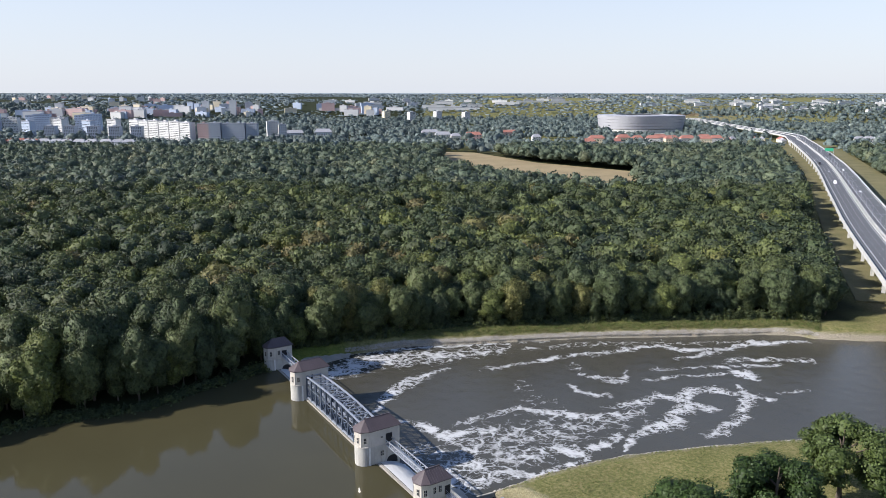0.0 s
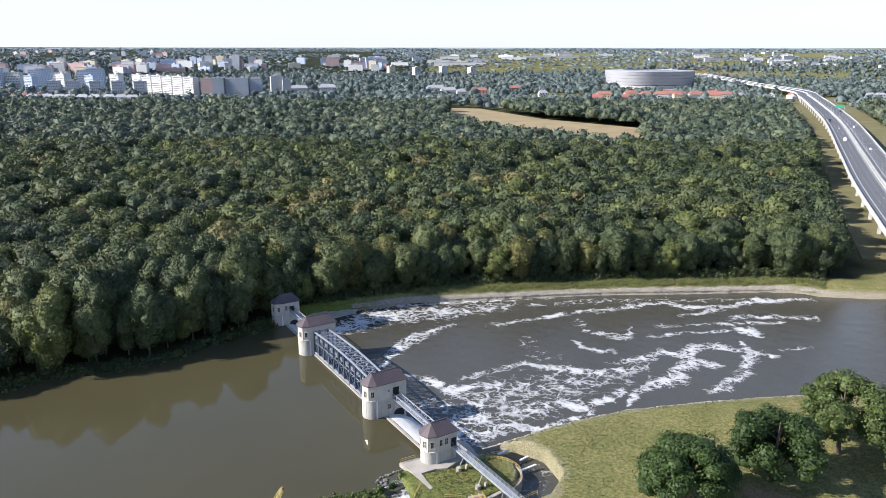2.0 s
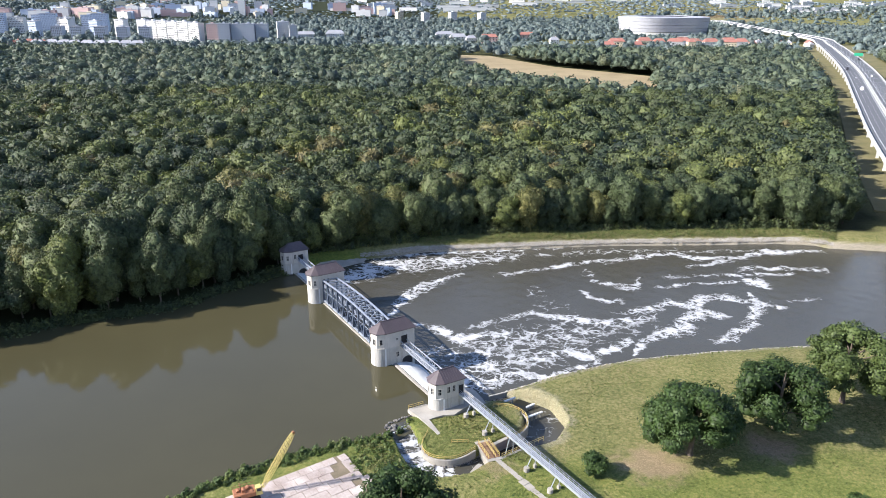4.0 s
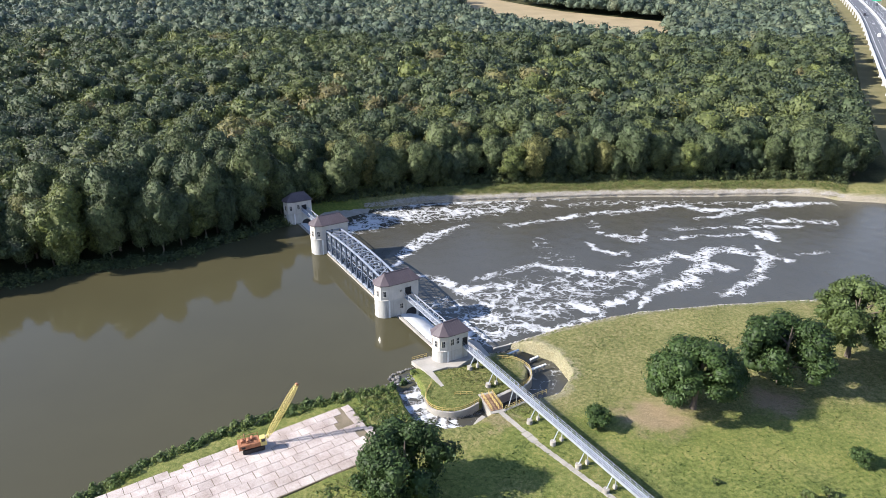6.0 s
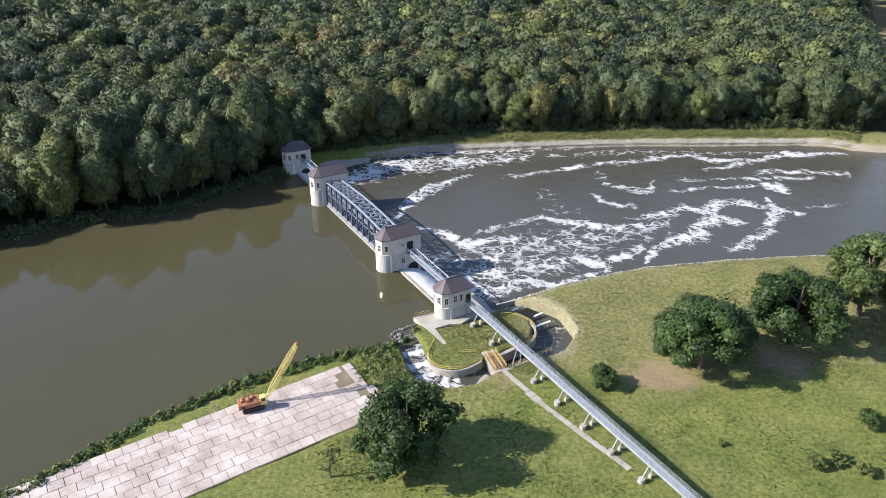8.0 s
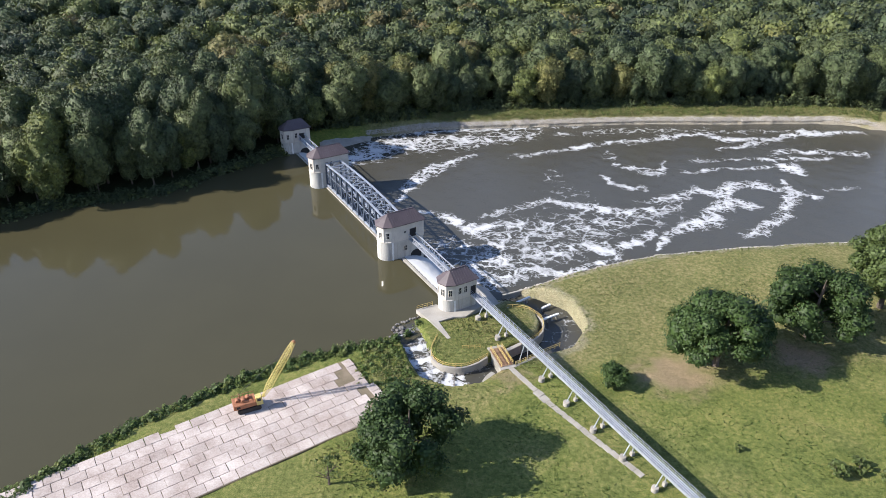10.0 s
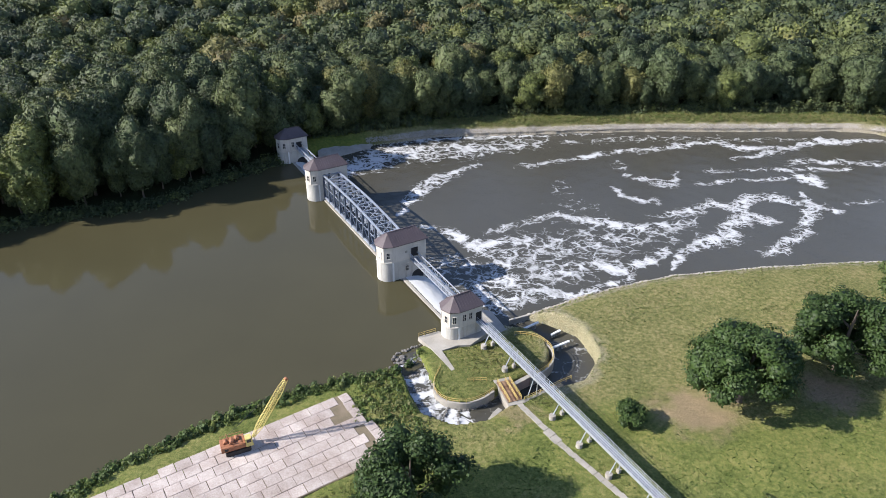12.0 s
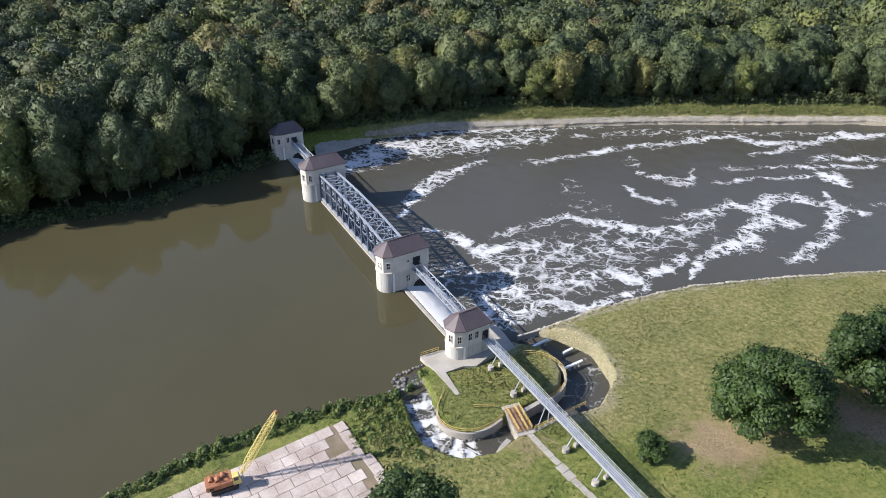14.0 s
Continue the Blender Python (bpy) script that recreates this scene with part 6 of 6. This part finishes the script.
def crane():
    e = thing("crawler_crane", pose(-44.2, 124.9, YARD_Z, 0, 0, 26), "rusty orange crawler crane with yellow lattice boom on slabs", "crane")
    for y in (-1.15, 1.15):
        bm = bmesh.new()
        out = [(-1.9 + 0.45 * math.cos(a), 0.5 + 0.5 * math.sin(a)) for a in (math.pi / 2 + k * math.pi / 6 for k in range(7))] + [(1.9 + 0.45 * math.cos(a), 0.5 + 0.5 * math.sin(a)) for a in (-math.pi / 2 + k * math.pi / 6 for k in range(7))]
        a_ = [bm.verts.new((x, y - 0.3, z)) for x, z in out]
        b_ = [bm.verts.new((x, y + 0.3, z)) for x, z in out]
        bm.faces.new(a_)
        bm.faces.new(b_[::-1])
        for i in range(len(a_)):
            bm.faces.new((a_[i], a_[(i + 1) % len(a_)], b_[(i + 1) % len(a_)], b_[i]))
        bmesh.ops.recalc_face_normals(bm, faces=bm.faces)
        part("track", bm, RUBBER, e, "black steel crawler track")
    part("turntable", tube(bmesh.new(), [(0, 0, 0.8), (0, 0, 1.2)], 0.9, 16), RUBBER, e)
    body = part("body", boxes((-3.0, 1.5, -1.35, 1.35, 1.2, 2.3), bevel=0.06), RUST, e, "rusty orange machinery housing")
    part("side_panel", boxes((-2.8, 1.2, -1.42, -1.36, 1.3, 2.2)), RUST, body)
    part("hatch", boxes((-2.4, -1.7, -1.45, -1.36, 1.5, 2.05)), DARK, body, "hatch as a near-black plate, its inner shade in the colour")
    for x, y, r in ((-2.0, 0.2, 0.4), (-0.9, -0.3, 0.5), (0.1, 0.4, 0.4)):
        part("winch_drum", tube(bmesh.new(), [(x, y - 0.5, 2.45), (x, y + 0.5, 2.45)], r, 10), RUST, body, "rusty winch drum")
    for y in (-1.3, 1.3):
        part("rail", bars(((-2.9, y, 2.9), (1.4, y, 2.9)), ((-2.9, y, 2.3), (-2.9, y, 2.9)), ((-0.7, y, 2.3), (-0.7, y, 2.9)), ((1.4, y, 2.3), (1.4, y, 2.9)), w=0.06), RUST, body)
    cab = part("cab", prism(bmesh.new(), [(1.5, -1.4), (2.9, -1.4), (2.9, -0.1), (1.5, -0.1)], 1.2, 3.1, [(1.5, -1.4), (2.6, -1.4), (2.6, -0.1), (1.5, -0.1)]), CRANE_YELLOW, e, "yellow cab")
    part("cab_window", boxes((1.7, 2.5, -1.44, -1.4, 2.2, 2.9)), glass_m, cab)
    part("cab_window", boxes((2.72, 2.76, -1.2, -0.3, 2.2, 2.9)), glass_m, cab)
    part("gantry", bars(((-1.2, -0.6, 2.3), (-1.6, -0.5, 4.0)), ((-1.2, 0.6, 2.3), (-1.6, 0.5, 4.0)), ((-1.6, -0.5, 4.0), (-1.6, 0.5, 4.0)), w=0.1), RUST, e)
    inv = e.matrix_world.inverted()
    a, b = inv @ Vector((-41.6, 126.6, YARD_Z + 1.5)), inv @ Vector((-35.0, 130.5, 13.8))
    d = (b - a).normalized()
    s = d.cross(Vector((0, 0, 1))).normalized()
    t = s.cross(d)
    n = 16

    def corner(k, i, j):
        f = k / n
        w = 0.48 * (0.35 + 0.65 * min(1, f * 5)) * (1 if f < 0.8 else 1 - (f - 0.8) * 2.2)
        return a.lerp(b, f) + s * i * w + t * j * w

    boom = part("boom", bars(*[(corner(k, i, j), corner(k + 1, i, j)) for k in range(n) for i in (-1, 1) for j in (-1, 1)], w=0.1), CRANE_YELLOW, e, "yellow lattice boom")
    for k in range(n):
        lace = part("lacing", bars((corner(k, -1, 1), corner(k + 1, 1, 1)), (corner(k, -1, -1), corner(k + 1, 1, -1)), (corner(k, -1, -1), corner(k + 1, -1, 1)), (corner(k, 1, -1), corner(k + 1, 1, 1)),
                            (corner(k, -1, 1), corner(k, 1, 1)), (corner(k, -1, -1), corner(k, 1, -1)), w=0.07), CRANE_YELLOW, boom)
        lace["kind"] = "stuff"
    part("sheave", tube(bmesh.new(), [b - s * 0.25, b + s * 0.25], 0.35, 12), RUST, boom)
    part("hoist_rope", bars(((-1.6, 0, 4.0), b), (b, b - Vector((0, 0, 0.5))), w=0.05), DARK, e)


crane()


# ---- bank growth, reeds, tall grass ----
def growth(name, xy, count, radius, height, size, rng, label, mat, t0, t1):
    """Many low clumps of leaves or stalks as one mesh."""
    V, F, T, n = [], [], [], 0
    for x, y in xy:
        g = float(land(x, y))
        r, h = radius * rng.uniform(0.5, 1.3), height * rng.uniform(0.5, 1.3)
        d = rng.normal(0, 1, (count, 3))
        d /= np.linalg.norm(d, axis=1)[:, None]
        d[:, 2] = np.abs(d[:, 2])
        p = np.array([x, y, g]) + d * np.array([r, r, h]) * rng.uniform(0.55, 1.05, (count, 1))
        v, f = leaves(p, d + np.array([0, 0, 0.3]), size * rng.uniform(0.7, 1.3), rng)
        V.append(v)
        F.append(f + n)
        T.append(np.full(len(v), rng.uniform(t0, t1)))
        n += len(v)
    ob = new(name, mesh_of(name, np.concatenate(V), np.concatenate(F), mat, {"tint": np.concatenate(T)}))
    return tagged(ob, label, "plants", kind="stuff")


def beside(line, offset, jitter, step, rng):
    out = []
    pts_ = path_points(line, step)
    for i in range(len(pts_) - 1):
        d = (pts_[i + 1] - pts_[i]).normalized()
        o = offset + rng.uniform(-jitter, jitter)
        out.append((pts_[i].x + d.y * o, pts_[i].y - d.x * o))
    return out


near_bank = UPSTREAM[2:12]
growth("bank_scrub", beside(near_bank, 1.0, 1.0, 0.55, rng) + beside(near_bank[1:-1], 2.4, 0.9, 0.8, rng), 46, 0.9, 1.3, 0.24, rng, "lush green scrub and reeds along the near river bank", SCRUB, 0.1, 0.7)
growth("bank_bushes", beside(near_bank[2:], 1.2, 0.9, 3.4, rng), 110, 1.3, 1.9, 0.3, rng, "small round bushes along the water's edge", OAK, 0.3, 0.9)
xy = [(rng.uniform(-24, -10), rng.uniform(133, 150)) for _ in range(160)]
xy = [p for p in xy if float(along(np.array(p[0]), np.array(p[1]), PASS)[0]) > 4.2 and (p[0] + 26) * 0.82 - (139 - p[1]) * 0.5 > -2 and float(signed(np.array(p[0]), np.array(p[1]), UPSTREAM)) > 0.5]
growth("rough_grass", xy, 40, 1.0, 0.7, 0.22, rng, "rough green weeds between the yard and the fish pass", SCRUB, 0.2, 0.9)
far_bank = [p for p in DOWNSTREAM[-14:-4]][::-1]
growth("bank_reeds", beside(far_bank, -8.5, 2.2, 0.45, rng) + beside(far_bank[1:], -5.5, 1.3, 0.5, rng) + beside(far_bank[2:], -3.6, 0.8, 0.7, rng), 44, 1.3, 0.7, 0.2, rng, "pale green grass and low bushes along the far bank", SCRUB, 0.55, 1.0)
left_bank = UPSTREAM[-10:-1]
growth("bank_undergrowth", beside(left_bank, -0.6, 0.8, 1.0, rng) + beside(left_bank, -2.0, 1.5, 0.9, rng), 60, 1.6, 3.0, 0.35, rng, "dark undergrowth at the forest's foot", FOREST, 0.1, 0.5)
growth("forest_shrubs", beside(far_bank, -11.5, 1.3, 1.3, rng) + beside(far_bank, -14.0, 1.5, 1.5, rng) + beside([(-58, 275), (-40, 282), (-28, 287), (-16, 292)], -4.0, 2.5, 0.5, rng) + beside(left_bank, -3.5, 1.5, 1.2, rng) + beside(left_bank, -1.5, 1.0, 1.6, rng), 80, 2.3, 4.6, 0.42, rng, "shrubs and young trees along the forest's edge", FOREST, 0.2, 0.75)
near_down = DOWNSTREAM[2:11]
growth("bank_tussocks", beside(near_down, 2.0, 0.8, 1.2, rng), 14, 0.5, 0.5, 0.2, rng, "tussocks of dry grass along the meadow bank", SCRUB, 0.6, 1.0)

def riprap(name, line, count, lo, hi, size, label):
    """Loose pale stones tipped along a water's edge, as one mesh."""
    d, f = ball(1)
    pts_ = path_points(line, 0.5)
    i = rng.integers(0, len(pts_) - 1, count)
    o = rng.uniform(lo, hi, count)
    p = np.array([pts_[k][:2] for k in i])
    q = np.array([pts_[k + 1][:2] for k in i]) - p
    q /= np.linalg.norm(q, axis=1)[:, None]
    p = p + q * rng.uniform(0, 0.5, (count, 1)) + np.stack([q[:, 1], -q[:, 0]], -1) * o[:, None]
    z = np.maximum(land(p[:, 0], p[:, 1]), WATER_LOW)
    s_ = size * rng.uniform(0.45, 1.25, (count, 1, 1)) * rng.uniform(0.7, 1.2, (count, 1, 3)) * np.array([1, 1, 0.7])
    v = d[None] * s_ * rng.uniform(0.8, 1.15, (count, len(d), 1)) + np.concatenate([p, z[:, None]], 1)[:, None]
    faces = f[None] + (np.arange(count) * len(d))[:, None, None]
    return tagged(new(name, mesh_of(name, v.reshape(-1, 3), faces.reshape(-1, 3), RIPRAP)), label, "stones", kind="stuff")


riprap("riprap_far", far_bank, 5200, -1.9, 0.3, 0.28, "pale grey riprap stones along the far bank")
riprap("riprap_near", near_down, 1500, -0.2, 1.0, 0.3, "pale stones along the meadow bank")

# tufts over the meadow, the island and the rough ground by the yard
n_tuft = 34000
tx = np.r_[rng.uniform(-30, 115, n_tuft), rng.uniform(-8, 18, 3500), rng.uniform(-27, -8, 3000)]
ty = np.r_[rng.uniform(100, 205, n_tuft), rng.uniform(139, 164, 3500), rng.uniform(106, 150, 3000)]
local = (tx + 30.3) * E1.x + (ty - 138.6) * E1.y, (tx + 30.3) * E2.x + (ty - 138.6) * E2.y
ok = (signed(tx, ty, UPSTREAM) > 0.4) & (signed(tx, ty, DOWNSTREAM) > 1.5)
dp, (hp, _) = along(tx, ty, PASS)
ok &= (dp > hp + 0.9) & ~((local[0] < 5) & (local[1] > -1) & (local[1] < 21))
ok &= np.hypot((tx - 45) / 1.3, ty - 139) > 5
ok &= ~inside(tx, ty, [(-12.6, 160.2), (-9.2, 156.0), (-4.6, 149.0), (-3.9, 149.5), (-6.9, 155.6), (-3.4, 157.6), (-0.5, 157.9), (4.2, 163.6), (8.6, 164.6), (2.0, 174.0), (-8.0, 166)])
tx, ty = tx[ok], ty[ok]
h = rng.uniform(0.06, 0.22, len(tx)) * (1 + 0.5 * waves(tx, ty, 7.0, 3.0))
a = rng.uniform(0, math.tau, len(tx))
lean = rng.uniform(-0.3, 0.3, (len(tx), 2))
zt = land(tx, ty)
w = rng.uniform(0.12, 0.32, len(tx))
base = np.stack([tx, ty, zt - 0.03], -1)
dx = np.stack([np.cos(a) * w, np.sin(a) * w, 0 * w], -1)
top = base + np.stack([lean[:, 0] * h, lean[:, 1] * h, h], -1)
v = np.stack([base - dx, base + dx, top + dx * 0.7, top - dx * 0.7], 1).reshape(-1, 3)
tt = np.clip(np.where((ty < 134) & (tx > 6), 0.5, 0.78) + 0.22 * waves(tx, ty, 9.0, 4.0) + rng.normal(0, 0.16, len(tx)), 0.05, 1)
tagged(new("meadow_grass", mesh_of("meadow_grass", v, np.arange(len(v)).reshape(-1, 4), SCRUB, {"tint": np.repeat(tt, 4)})), "tufts of green and dry grass over the meadow", "grass", kind="stuff")

# fields and verges far off
for outline, back in ((FIELD, 4), (CLEARINGS[0], 2), (CLEARINGS[1], 2)):
    outline = outline[:back] + [(x * 0.87, y * 0.87) for x, y in outline[back:]]
    tagged(link("field", prism(bmesh.new(), outline, 0.2, 1.5), FAR_STRAW), "dry tan stubble field among the woods", "field", kind="structure")
verge_pts = [p for p in path_points(ROAD, 20.0) if 318 < p.y < 1500]
tagged(link("verge_left", ribbon(verge_pts, -27, -2, 0.4, 1.45), VERGE), "dry grass verge below the viaduct", "grass verge", kind="structure")
tagged(link("verge_right", ribbon(verge_pts, 2, 62, 0.4, 1.45), VERGE), "dry grass verge beyond the viaduct", "grass verge", kind="structure")
bm = bmesh.new()
vs = [bm.verts.new((math.sin(radians(a)) * r, math.cos(radians(a)) * r, float(land(math.sin(radians(a)) * r, math.cos(radians(a)) * r)) + 6)) for a, r in ((16.5, 2545), (23.5, 2530), (24, 2590), (17, 2600))]
bm.faces.new(vs)
bmesh.ops.solidify(bm, geom=bm.faces[:], thickness=1.0)
tagged(link("field", bm, FAR_STRAW), "wide pale stubble field on the plain", "field", kind="structure")
